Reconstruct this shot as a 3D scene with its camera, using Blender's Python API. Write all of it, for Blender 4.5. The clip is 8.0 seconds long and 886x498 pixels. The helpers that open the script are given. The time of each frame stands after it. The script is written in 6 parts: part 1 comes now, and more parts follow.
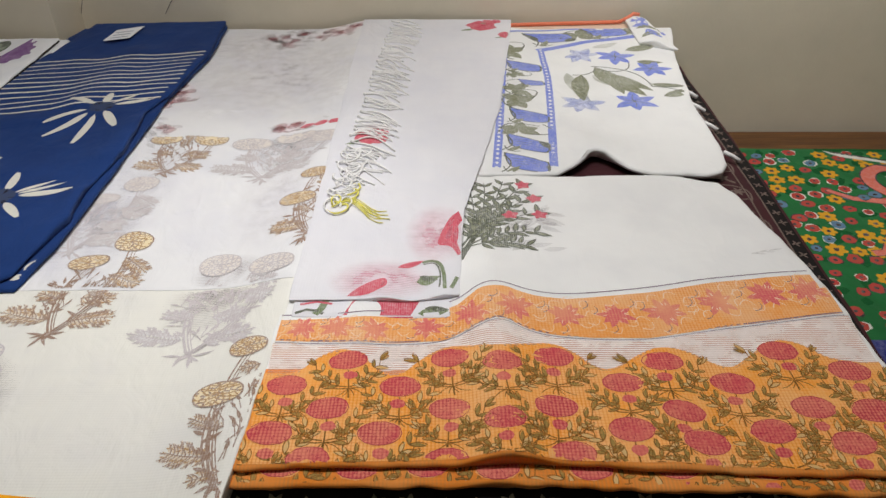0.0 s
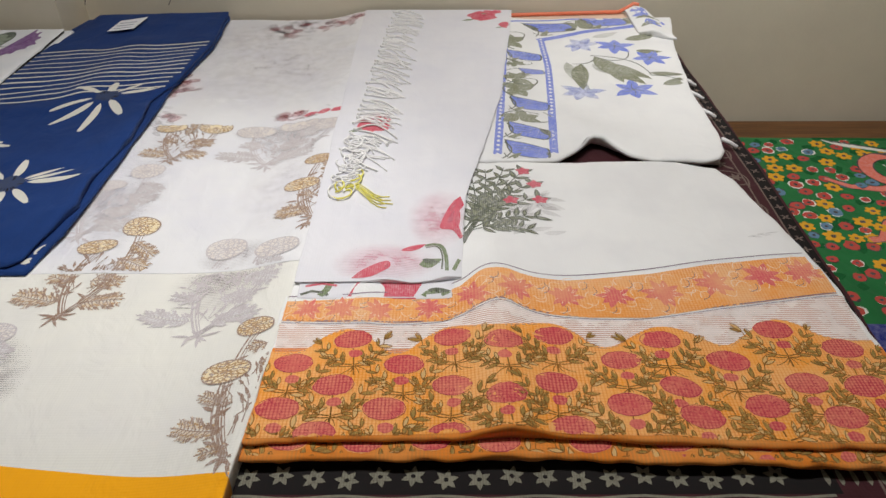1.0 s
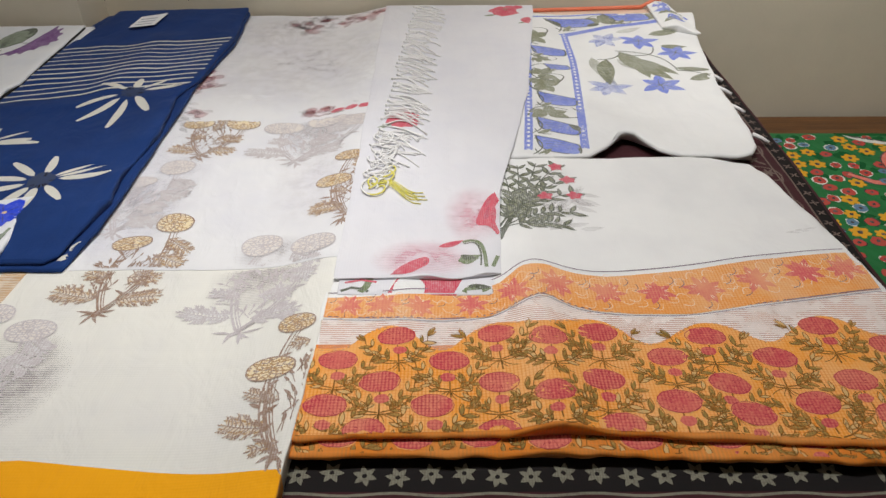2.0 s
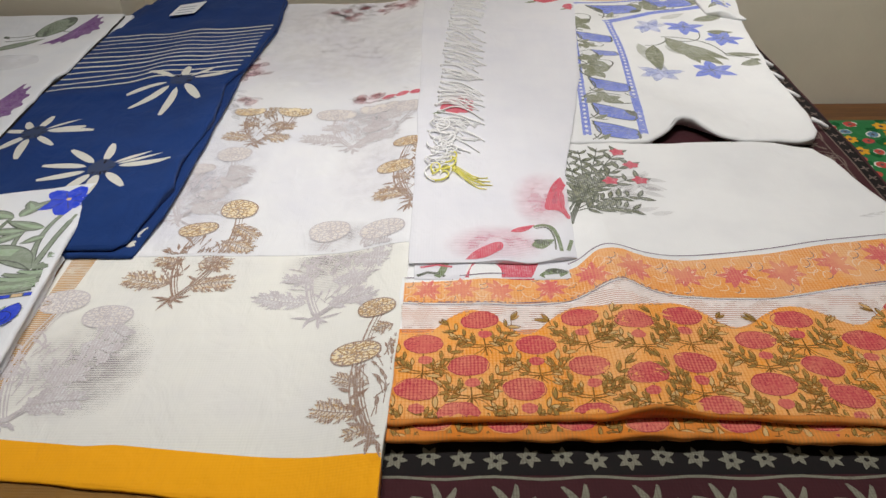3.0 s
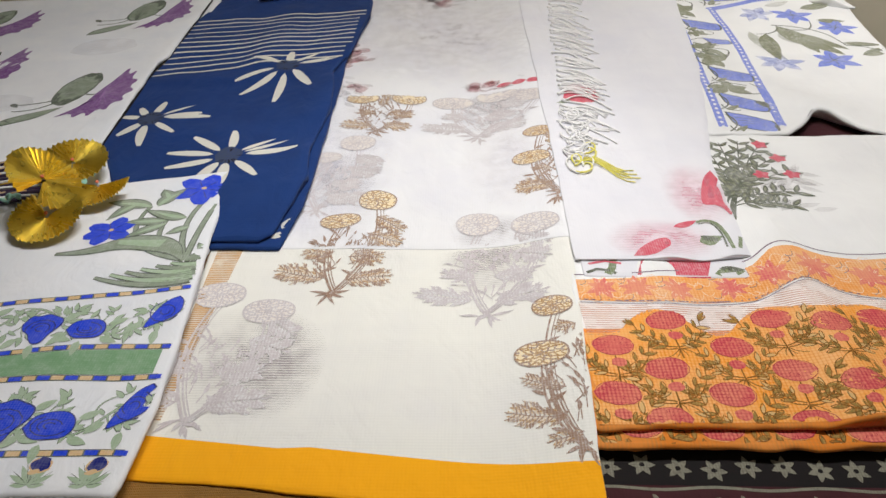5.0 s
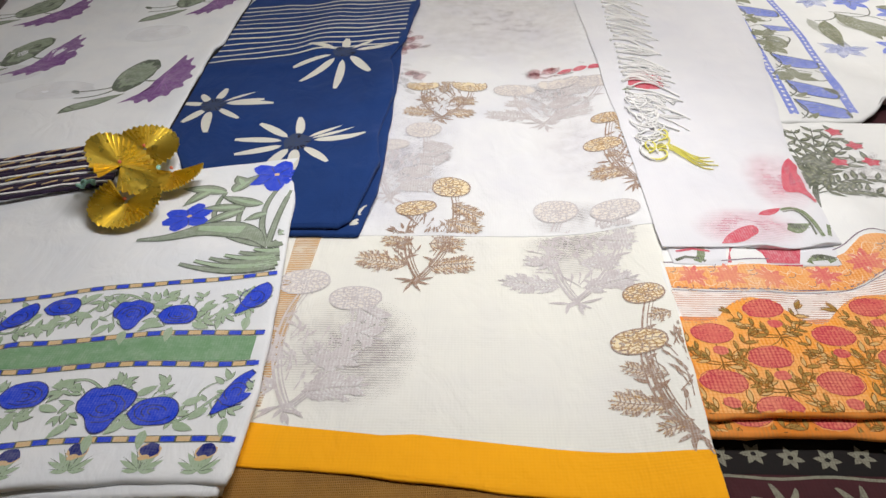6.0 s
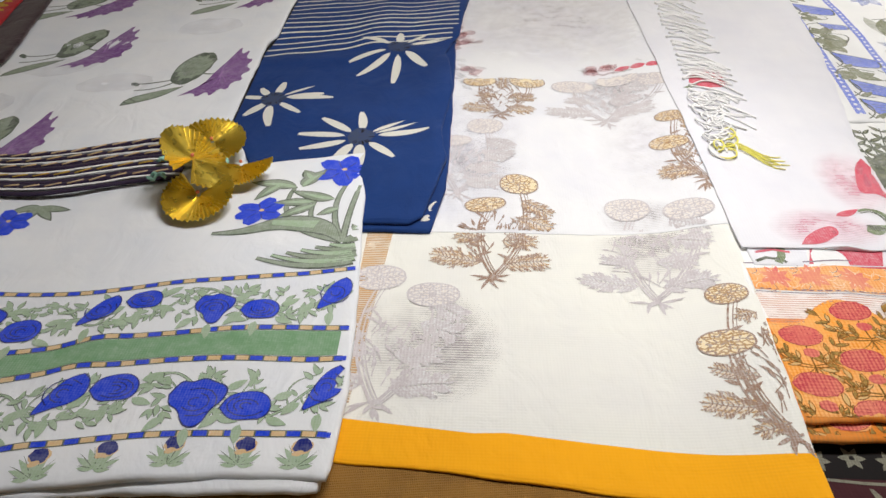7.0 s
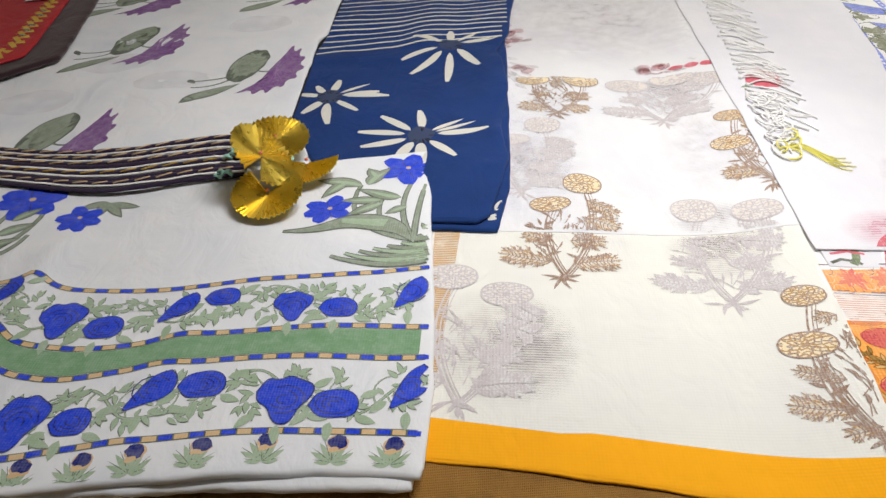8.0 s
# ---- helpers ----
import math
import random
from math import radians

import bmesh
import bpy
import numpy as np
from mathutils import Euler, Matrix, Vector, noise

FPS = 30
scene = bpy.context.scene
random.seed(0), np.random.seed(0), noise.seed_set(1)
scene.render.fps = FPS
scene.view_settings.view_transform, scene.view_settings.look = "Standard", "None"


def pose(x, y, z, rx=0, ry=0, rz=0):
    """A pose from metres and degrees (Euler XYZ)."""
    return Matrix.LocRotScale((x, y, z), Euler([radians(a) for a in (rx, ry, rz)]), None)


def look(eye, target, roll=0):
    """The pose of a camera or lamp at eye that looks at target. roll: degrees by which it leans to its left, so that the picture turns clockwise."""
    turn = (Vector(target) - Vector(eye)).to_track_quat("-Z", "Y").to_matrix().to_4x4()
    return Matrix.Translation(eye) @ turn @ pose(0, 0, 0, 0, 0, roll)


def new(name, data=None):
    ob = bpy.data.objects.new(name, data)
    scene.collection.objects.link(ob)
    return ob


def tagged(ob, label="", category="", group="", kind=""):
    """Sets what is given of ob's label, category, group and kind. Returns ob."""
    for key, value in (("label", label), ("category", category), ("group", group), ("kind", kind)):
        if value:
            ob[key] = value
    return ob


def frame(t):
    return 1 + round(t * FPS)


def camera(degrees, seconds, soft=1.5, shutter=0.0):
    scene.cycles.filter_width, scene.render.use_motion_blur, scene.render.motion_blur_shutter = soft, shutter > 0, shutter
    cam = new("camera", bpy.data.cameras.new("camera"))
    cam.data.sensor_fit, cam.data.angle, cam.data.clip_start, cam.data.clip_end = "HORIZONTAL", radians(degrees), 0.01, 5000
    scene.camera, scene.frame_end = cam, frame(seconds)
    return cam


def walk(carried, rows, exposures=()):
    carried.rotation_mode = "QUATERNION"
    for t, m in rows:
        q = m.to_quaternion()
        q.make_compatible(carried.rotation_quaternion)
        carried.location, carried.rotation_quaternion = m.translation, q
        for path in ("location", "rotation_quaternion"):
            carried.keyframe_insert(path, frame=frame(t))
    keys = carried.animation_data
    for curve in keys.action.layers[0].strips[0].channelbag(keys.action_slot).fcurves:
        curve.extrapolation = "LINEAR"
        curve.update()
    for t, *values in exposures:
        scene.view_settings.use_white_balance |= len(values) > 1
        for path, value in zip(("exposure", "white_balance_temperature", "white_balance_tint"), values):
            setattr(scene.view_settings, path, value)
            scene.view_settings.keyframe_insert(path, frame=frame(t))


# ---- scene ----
cam = camera(62.9, 8.0)
METRES, EYE, TILT, LEAN, TURN = 0.80, 1.52, -34.8, 0.0, 0.0
ROWS = [
    (0.0, 0.0, 0.0, 0.0, 0.0, 0.0, -0.0),
    (0.5, 0.0046, -0.0245, -0.0171, 0.03, -0.27, -0.02),
    (1.0, -0.0034, -0.0307, -0.0243, 0.05, -0.44, 0.11),
    (2.5, -0.1507, -0.017, -0.0311, 0.35, -0.92, 0.23),
    (3.0, -0.2307, -0.0128, -0.043, 0.49, -1.23, 0.35),
    (3.5, -0.3035, -0.0005, -0.0391, 0.61, -1.43, 0.27),
    (4.0, -0.3878, 0.0157, -0.0328, 0.79, -1.6, 0.24),
    (4.5, -0.4676, 0.0338, -0.0291, 0.96, -1.8, -0.06),
    (6.0, -0.6998, 0.0535, -0.044, 1.74, -2.75, -0.43),
    (6.5, -0.767, 0.0583, -0.0462, 2.14, -2.99, -0.64),
    (7.0, -0.8303, 0.0563, -0.0435, 2.52, -3.11, -1.14),
    (7.5, -0.8904, 0.0534, -0.0461, 2.86, -3.23, -1.25),
    (8.0, -0.9505, 0.0486, -0.0411, 3.31, -3.4, -1.51),
]
walk(cam, [(t, pose(0, 0, EYE, TILT, LEAN, TURN) @ pose(METRES * x, METRES * y, METRES * z, 90 + pitch, roll, yaw)) for t, x, y, z, yaw, pitch, roll in ROWS],
     exposures=[(0.0, -0.64), (2.5, -0.62), (4.5, -0.50), (6.5, -0.36), (8.0, -0.26)])

# ---- world and lamps ----
world = bpy.data.worlds.new("room_air")
scene.world = world
world.use_nodes = True
world.node_tree.nodes["Background"].inputs[0].default_value = (0.95, 0.97, 1.0, 1)
world.node_tree.nodes["Background"].inputs[1].default_value = 0.05


def area_lamp(name, place, target, sx, sy, watts, colour):
    data = bpy.data.lights.new(name, "AREA")
    data.shape, data.size, data.size_y, data.energy, data.color = "RECTANGLE", sx, sy, watts, colour
    ob = new(name, data)
    ob.matrix_world = look(place, target)
    return ob


# Assumed overhead source, out of view, for the room's general light.
area_lamp("assumed_ceiling_glow", (-0.15, 1.15, 2.66), (-0.15, 1.15, 0.0), 1.0, 0.25, 40, (1.0, 0.985, 0.98))


def added_spot(name, place, target, watts, angle, blend):
    data = bpy.data.lights.new(name, "SPOT")
    data.energy, data.spot_size, data.spot_blend, data.shadow_soft_size, data.color = watts, radians(angle), blend, 0.06, (1.0, 0.985, 0.975)
    ob = new(name, data)
    ob.matrix_world = look(place, target)
    return ob


# Added spots without a seen source: one brightens the white cloths, one the right wall.
added_spot("added_spot_glow", (-0.45, 1.3, 2.66), (-0.52, 1.12, 0.75), 52, 44, 1.0)
added_spot("added_spot_glow", (1.15, 1.65, 2.66), (1.2, 2.25, 0.85), 112, 76, 1.0)


# ---- materials ----
def node_mat(name):
    m = bpy.data.materials.new(name)
    m.use_nodes = True
    nt = m.node_tree
    return m, nt, nt.nodes["Principled BSDF"]


def add(nt, kind, **sets):
    n = nt.nodes.new(kind)
    for key, value in sets.items():
        n.inputs[key.replace("_", " ")].default_value = value
    return n


def rgb(c):
    return (*c, 1)


def shade(c, k):
    return tuple(min(1, v * k) for v in c)


def position(nt, sx=1, sy=1, sz=1, turn=0.0):
    geo = nt.nodes.new("ShaderNodeNewGeometry")
    mp = nt.nodes.new("ShaderNodeMapping")
    mp.inputs["Scale"].default_value = (sx, sy, sz)
    mp.inputs["Rotation"].default_value = (0, 0, radians(turn))
    nt.links.new(geo.outputs["Position"], mp.inputs["Vector"])
    return mp.outputs["Vector"]


def mix(nt, fac, a, b):
    n = nt.nodes.new("ShaderNodeMix")
    n.data_type = "RGBA"
    for sock, val in ((n.inputs[0], fac), (n.inputs[6], a), (n.inputs[7], b)):
        if isinstance(val, bpy.types.NodeSocket):
            nt.links.new(val, sock)
        else:
            sock.default_value = val
    return n.outputs[2]


def ramp(nt, fac, lo, hi, a=0.0, b=1.0):
    n = nt.nodes.new("ShaderNodeMapRange")
    nt.links.new(fac, n.inputs[0])
    for i, val in enumerate((lo, hi, a, b)):
        n.inputs[i + 1].default_value = val
    return n.outputs[0]


def times(nt, a, b):
    n = nt.nodes.new("ShaderNodeMath")
    n.operation = "MULTIPLY"
    for sock, val in zip(n.inputs, (a, b)):
        if isinstance(val, bpy.types.NodeSocket):
            nt.links.new(val, sock)
        else:
            sock.default_value = val
    return n.outputs[0]


def cloth_mat(name, colour, other=None, weave=420, line=0.06, patch=0.5, sheen=0.15, rough=0.85, bump=0.25, turn=0.0, cross=0.5, relief=0.0002):
    """Woven cloth: threads both ways, soft patches of a second tint, slight creases in the relief."""
    m, nt, p = node_mat(name)
    other = other or shade(colour, 0.88)
    soft = add(nt, "ShaderNodeTexNoise", Scale=7.0, Detail=3.0, Roughness=0.55)
    nt.links.new(position(nt), soft.inputs["Vector"])
    tone = mix(nt, times(nt, ramp(nt, soft.outputs[0], 0.42, 0.72), patch), rgb(colour), rgb(other))
    warp = add(nt, "ShaderNodeTexWave", Scale=weave / 6.28, Distortion=1.6, Detail=2.0)
    warp.inputs["Detail Scale"].default_value = 0.12
    weft = add(nt, "ShaderNodeTexWave", Scale=weave / 6.28, Distortion=1.6, Detail=2.0)
    weft.inputs["Detail Scale"].default_value = 0.12
    weft.bands_direction = "Y"
    vec = position(nt, turn=turn)
    nt.links.new(vec, warp.inputs["Vector"])
    nt.links.new(vec, weft.inputs["Vector"])
    slub = add(nt, "ShaderNodeTexNoise", Scale=40.0, Detail=3.0)
    nt.links.new(position(nt, 1, 0.12, 1), slub.inputs["Vector"])
    tone = mix(nt, times(nt, times(nt, warp.outputs["Fac"], ramp(nt, slub.outputs[0], 0.35, 0.65)), line), tone, rgb(shade(other, 0.6)))
    slub2 = add(nt, "ShaderNodeTexNoise", Scale=40.0, Detail=3.0)
    nt.links.new(position(nt, 0.12, 1, 1), slub2.inputs["Vector"])
    tone = mix(nt, times(nt, times(nt, weft.outputs["Fac"], ramp(nt, slub2.outputs[0], 0.35, 0.65)), line * cross), tone, rgb(shade(other, 0.6)))
    nt.links.new(tone, p.inputs["Base Color"])
    both = nt.nodes.new("ShaderNodeMath")
    both.operation = "ADD"
    nt.links.new(warp.outputs["Fac"], both.inputs[0])
    nt.links.new(weft.outputs["Fac"], both.inputs[1])
    fine = nt.nodes.new("ShaderNodeBump")
    fine.inputs["Strength"].default_value = bump
    fine.inputs["Distance"].default_value = relief
    nt.links.new(both.outputs[0], fine.inputs["Height"])
    crease = add(nt, "ShaderNodeTexNoise", Scale=16.0, Detail=4.0, Distortion=0.8)
    nt.links.new(position(nt, 1, 0.6, 1), crease.inputs["Vector"])
    big = nt.nodes.new("ShaderNodeBump")
    big.inputs["Strength"].default_value = 0.5
    big.inputs["Distance"].default_value = 0.010
    nt.links.new(crease.outputs[0], big.inputs["Height"])
    nt.links.new(fine.outputs[0], big.inputs["Normal"])
    nt.links.new(big.outputs[0], p.inputs["Normal"])
    p.inputs["Roughness"].default_value = rough
    p.inputs["Sheen Weight"].default_value = sheen
    p.inputs["Specular IOR Level"].default_value = 0.25
    return m


def ink_mat(name, colour, ground=(0.8, 0.8, 0.8), gaps=0.35, weave=520, patch=0.35, dark=None, broad=0.0):
    """Block-print ink on cloth: uneven soak, threads of the ground showing through."""
    m, nt, p = node_mat(name)
    soak = add(nt, "ShaderNodeTexNoise", Scale=55.0, Detail=4.0, Roughness=0.6)
    nt.links.new(position(nt), soak.inputs["Vector"])
    tone = mix(nt, times(nt, ramp(nt, soak.outputs[0], 0.4, 0.75), patch), rgb(colour), rgb(tuple(0.6 * a + 0.4 * b for a, b in zip(colour, ground))))
    warp = add(nt, "ShaderNodeTexWave", Scale=weave / 6.28, Distortion=1.5, Detail=2.0)
    warp.inputs["Detail Scale"].default_value = 0.1
    nt.links.new(position(nt), warp.inputs["Vector"])
    weft = add(nt, "ShaderNodeTexWave", Scale=weave / 6.28, Distortion=1.5, Detail=2.0)
    weft.inputs["Detail Scale"].default_value = 0.1
    weft.bands_direction = "Y"
    nt.links.new(position(nt), weft.inputs["Vector"])
    slub = add(nt, "ShaderNodeTexNoise", Scale=14.0, Detail=3.0)
    nt.links.new(position(nt), slub.inputs["Vector"])
    clear = ramp(nt, slub.outputs[0], 0.35, 0.65, 0.25, 1.0)
    tone = mix(nt, times(nt, times(nt, ramp(nt, warp.outputs["Fac"], 0.45, 0.95), clear), gaps), tone, rgb(ground))
    tone = mix(nt, times(nt, times(nt, ramp(nt, weft.outputs["Fac"], 0.5, 1.0), clear), gaps * 0.7), tone, rgb(ground))
    if broad:
        wide = add(nt, "ShaderNodeTexNoise", Scale=9.0, Detail=4.0, Roughness=0.6)
        nt.links.new(position(nt), wide.inputs["Vector"])
        tone = mix(nt, times(nt, ramp(nt, wide.outputs[0], 0.42, 0.68), broad), tone, rgb(ground))
    if dark:
        tone = mix(nt, times(nt, times(nt, ramp(nt, warp.outputs["Fac"], 0.35, 0.0), clear), 0.5), tone, rgb(dark))
        tone = mix(nt, times(nt, times(nt, ramp(nt, weft.outputs["Fac"], 0.3, 0.0), clear), 0.35), tone, rgb(dark))
    dry = add(nt, "ShaderNodeTexNoise", Scale=190.0, Detail=5.0, Roughness=0.7)
    nt.links.new(position(nt), dry.inputs["Vector"])
    tone = mix(nt, times(nt, ramp(nt, dry.outputs[0], 0.50, 0.66), min(0.75, gaps * 1.3)), tone, rgb(ground))
    nt.links.new(tone, p.inputs["Base Color"])
    p.inputs["Roughness"].default_value = 0.85
    p.inputs["Specular IOR Level"].default_value = 0.2
    return m


def ghost_mat(name, colour, strength=0.5, rows=430, along="Y"):
    """The print of a lower layer seen through a sheer one: threads let it through in streaks."""
    m, nt, p = node_mat(name)
    p.inputs["Base Color"].default_value = rgb(colour)
    p.inputs["Roughness"].default_value = 0.9
    p.inputs["Specular IOR Level"].default_value = 0.1
    soft = add(nt, "ShaderNodeTexNoise", Scale=22.0, Detail=3.0)
    nt.links.new(position(nt), soft.inputs["Vector"])
    thr = add(nt, "ShaderNodeTexWave", Scale=rows / 6.28, Distortion=2.5, Detail=2.0)
    thr.inputs["Detail Scale"].default_value = 0.08
    thr.bands_direction = along
    nt.links.new(position(nt), thr.inputs["Vector"])
    fac = times(nt, ramp(nt, soft.outputs[0], 0.3, 0.62, 0.35, 1.0), ramp(nt, thr.outputs["Fac"], 0.1, 0.8, 0.45, 1.0))
    fac = times(nt, fac, strength)
    clear = nt.nodes.new("ShaderNodeBsdfTransparent")
    blend = nt.nodes.new("ShaderNodeMixShader")
    nt.links.new(fac, blend.inputs[0])
    nt.links.new(clear.outputs[0], blend.inputs[1])
    nt.links.new(p.outputs[0], blend.inputs[2])
    nt.links.new(blend.outputs[0], nt.nodes["Material Output"].inputs["Surface"])
    return m


def fading_mat(name, colour, cx, cy, rx, ry, strength=0.55, rows=430):
    """A lower cloth showing in thread lines, strongest in the middle of its patch."""
    m = ghost_mat(name, colour, 1.0, rows)
    nt = m.node_tree
    mp = nt.nodes.new("ShaderNodeMapping")
    mp.inputs["Location"].default_value = (-cx / rx, -cy / ry, 0)
    mp.inputs["Scale"].default_value = (1 / rx, 1 / ry, 0)
    geo = nt.nodes.new("ShaderNodeNewGeometry")
    nt.links.new(geo.outputs["Position"], mp.inputs["Vector"])
    far = nt.nodes.new("ShaderNodeVectorMath")
    far.operation = "LENGTH"
    nt.links.new(mp.outputs["Vector"], far.inputs[0])
    lines = add(nt, "ShaderNodeTexWave", Scale=rows / 6.28, Distortion=0.9, Detail=2.0)
    lines.inputs["Detail Scale"].default_value = 0.3
    lines.bands_direction = "Y"
    nt.links.new(position(nt), lines.inputs["Vector"])
    patch = add(nt, "ShaderNodeTexNoise", Scale=34.0, Detail=4.0, Roughness=0.6)
    nt.links.new(position(nt), patch.inputs["Vector"])
    fade = times(nt, ramp(nt, far.outputs["Value"], 0.98, 0.25), ramp(nt, lines.outputs["Fac"], 0.15, 0.85, 0.30, 1.0))
    fade = times(nt, times(nt, fade, ramp(nt, patch.outputs[0], 0.32, 0.66, 0.25, 1.0)), strength)
    blend = [n for n in nt.nodes if n.bl_idname == "ShaderNodeMixShader"][0]
    nt.links.new(fade, blend.inputs[0])
    return m


def wood_mat(name, light, dark, along="X", rough=0.45):
    m, nt, p = node_mat(name)
    sx, sy = (1.2, 26) if along == "X" else (26, 1.2)
    grain = add(nt, "ShaderNodeTexNoise", Scale=3.0, Detail=8.0, Roughness=0.65, Distortion=0.6)
    nt.links.new(position(nt, sx, sy, 6), grain.inputs["Vector"])
    fine = add(nt, "ShaderNodeTexNoise", Scale=9.0, Detail=6.0, Roughness=0.7)
    nt.links.new(position(nt, sx, sy * 2, 6), fine.inputs["Vector"])
    tone = mix(nt, ramp(nt, grain.outputs[0], 0.35, 0.65), rgb(dark), rgb(light))
    tone = mix(nt, times(nt, ramp(nt, fine.outputs[0], 0.45, 0.7), 0.5), tone, rgb(shade(dark, 0.6)))
    nt.links.new(tone, p.inputs["Base Color"])
    b = nt.nodes.new("ShaderNodeBump")
    b.inputs["Strength"].default_value = 0.15
    b.inputs["Distance"].default_value = 0.002
    nt.links.new(fine.outputs[0], b.inputs["Height"])
    nt.links.new(b.outputs[0], p.inputs["Normal"])
    p.inputs["Roughness"].default_value = rough
    return m


def wall_mat(name, colour, scale=3.0):
    m, nt, p = node_mat(name)
    a = add(nt, "ShaderNodeTexNoise", Scale=scale, Detail=5.0, Roughness=0.6)
    nt.links.new(position(nt), a.inputs["Vector"])
    b = add(nt, "ShaderNodeTexNoise", Scale=90.0, Detail=3.0)
    nt.links.new(position(nt), b.inputs["Vector"])
    tone = mix(nt, times(nt, ramp(nt, a.outputs[0], 0.4, 0.7), 0.5), rgb(colour), rgb(shade(colour, 0.82)))
    nt.links.new(tone, p.inputs["Base Color"])
    bump = nt.nodes.new("ShaderNodeBump")
    bump.inputs["Strength"].default_value = 0.2
    bump.inputs["Distance"].default_value = 0.002
    nt.links.new(b.outputs[0], bump.inputs["Height"])
    nt.links.new(bump.outputs[0], p.inputs["Normal"])
    p.inputs["Roughness"].default_value = 0.8
    return m


m_wall = wall_mat("cream_wall_paint", (0.68, 0.62, 0.49))
m_ceiling = wall_mat("white_ceiling_paint", (0.8, 0.8, 0.78))
m_floor = wall_mat("grey_floor_tile", (0.35, 0.33, 0.30))
m_wood = wood_mat("honey_wood", (0.42, 0.22, 0.05), (0.26, 0.12, 0.025))
m_darkwood = wood_mat("brown_wood", (0.20, 0.085, 0.022), (0.07, 0.026, 0.008))
m_voile = cloth_mat("white_voile", (0.79, 0.79, 0.80), (0.69, 0.69, 0.76), line=0.05, weave=430)
m_voile_low = cloth_mat("white_voile_single", (0.80, 0.79, 0.73), (0.72, 0.71, 0.70), line=0.05, weave=430, cross=1.6)
m_cotton = cloth_mat("white_cotton", (0.84, 0.84, 0.83), (0.72, 0.72, 0.73), line=0.03)
m_mulmul = cloth_mat("white_mulmul", (0.77, 0.765, 0.80), (0.68, 0.68, 0.75), line=0.05)
m_silk = cloth_mat("white_silk_cotton", (0.79, 0.80, 0.82), (0.68, 0.71, 0.77), line=0.02, patch=0.7, bump=0.05)
m_indigo = cloth_mat("indigo_cotton", (0.006, 0.036, 0.165), (0.005, 0.024, 0.11), line=0.12, sheen=0.05)
m_orange = cloth_mat("orange_gauze", (0.78, 0.23, 0.02), (0.80, 0.36, 0.10), line=0.45, weave=380, cross=0.6, patch=0.6)
m_maroon = cloth_mat("maroon_cotton", (0.055, 0.012, 0.016), (0.035, 0.010, 0.012), line=0.2, sheen=0.05)
m_black = cloth_mat("black_cotton", (0.012, 0.011, 0.011), (0.02, 0.016, 0.015), sheen=0.05)
m_yellow = cloth_mat("marigold_yellow_border", (0.95, 0.42, 0.003), (0.90, 0.37, 0.003), line=0.06, weave=430, cross=1.5)
m_green = cloth_mat("green_painted_cotton", (0.008, 0.15, 0.035), (0.005, 0.08, 0.02), line=0.1)
m_red = cloth_mat("red_silk", (0.42, 0.012, 0.02), (0.33, 0.01, 0.02), rough=0.6)


# ---- cloth tools ----
def part(name, bm, materials, parent=None, label="", smooth=True):
    me = bpy.data.meshes.new(name)
    if isinstance(bm, tuple):
        me.from_pydata(bm[0], [], bm[1])
        if len(bm) > 2:
            me.polygons.foreach_set("material_index", bm[2])
    else:
        bm.to_mesh(me)
        bm.free()
    for m in materials if isinstance(materials, (list, tuple)) else (materials,):
        me.materials.append(m)
    if smooth:
        me.polygons.foreach_set("use_smooth", [True] * len(me.polygons))
    me.update()
    ob = new(name, me)
    if parent:
        ob.parent = parent
        ob.matrix_parent_inverse = parent.matrix_world.inverted()
    if label:
        ob["label"] = label
    return ob


def thing(name, place, label, category, group="", kind=""):
    ob = new(name)
    ob.empty_display_size = 0.05
    ob.matrix_world = Matrix.Translation(place)
    ob.location = place
    bpy.context.view_layer.update()
    return tagged(ob, label, category, group, kind)


def along(points, k):
    """Point at share k of a polyline, by its length."""
    pts = [Vector(p) for p in points]
    lens = [(b - a).length for a, b in zip(pts, pts[1:])]
    left = k * sum(lens)
    for a, b, n in zip(pts, pts[1:], lens):
        if left <= n or b is pts[-1]:
            return a.lerp(b, left / n if n else 0)
        left -= n


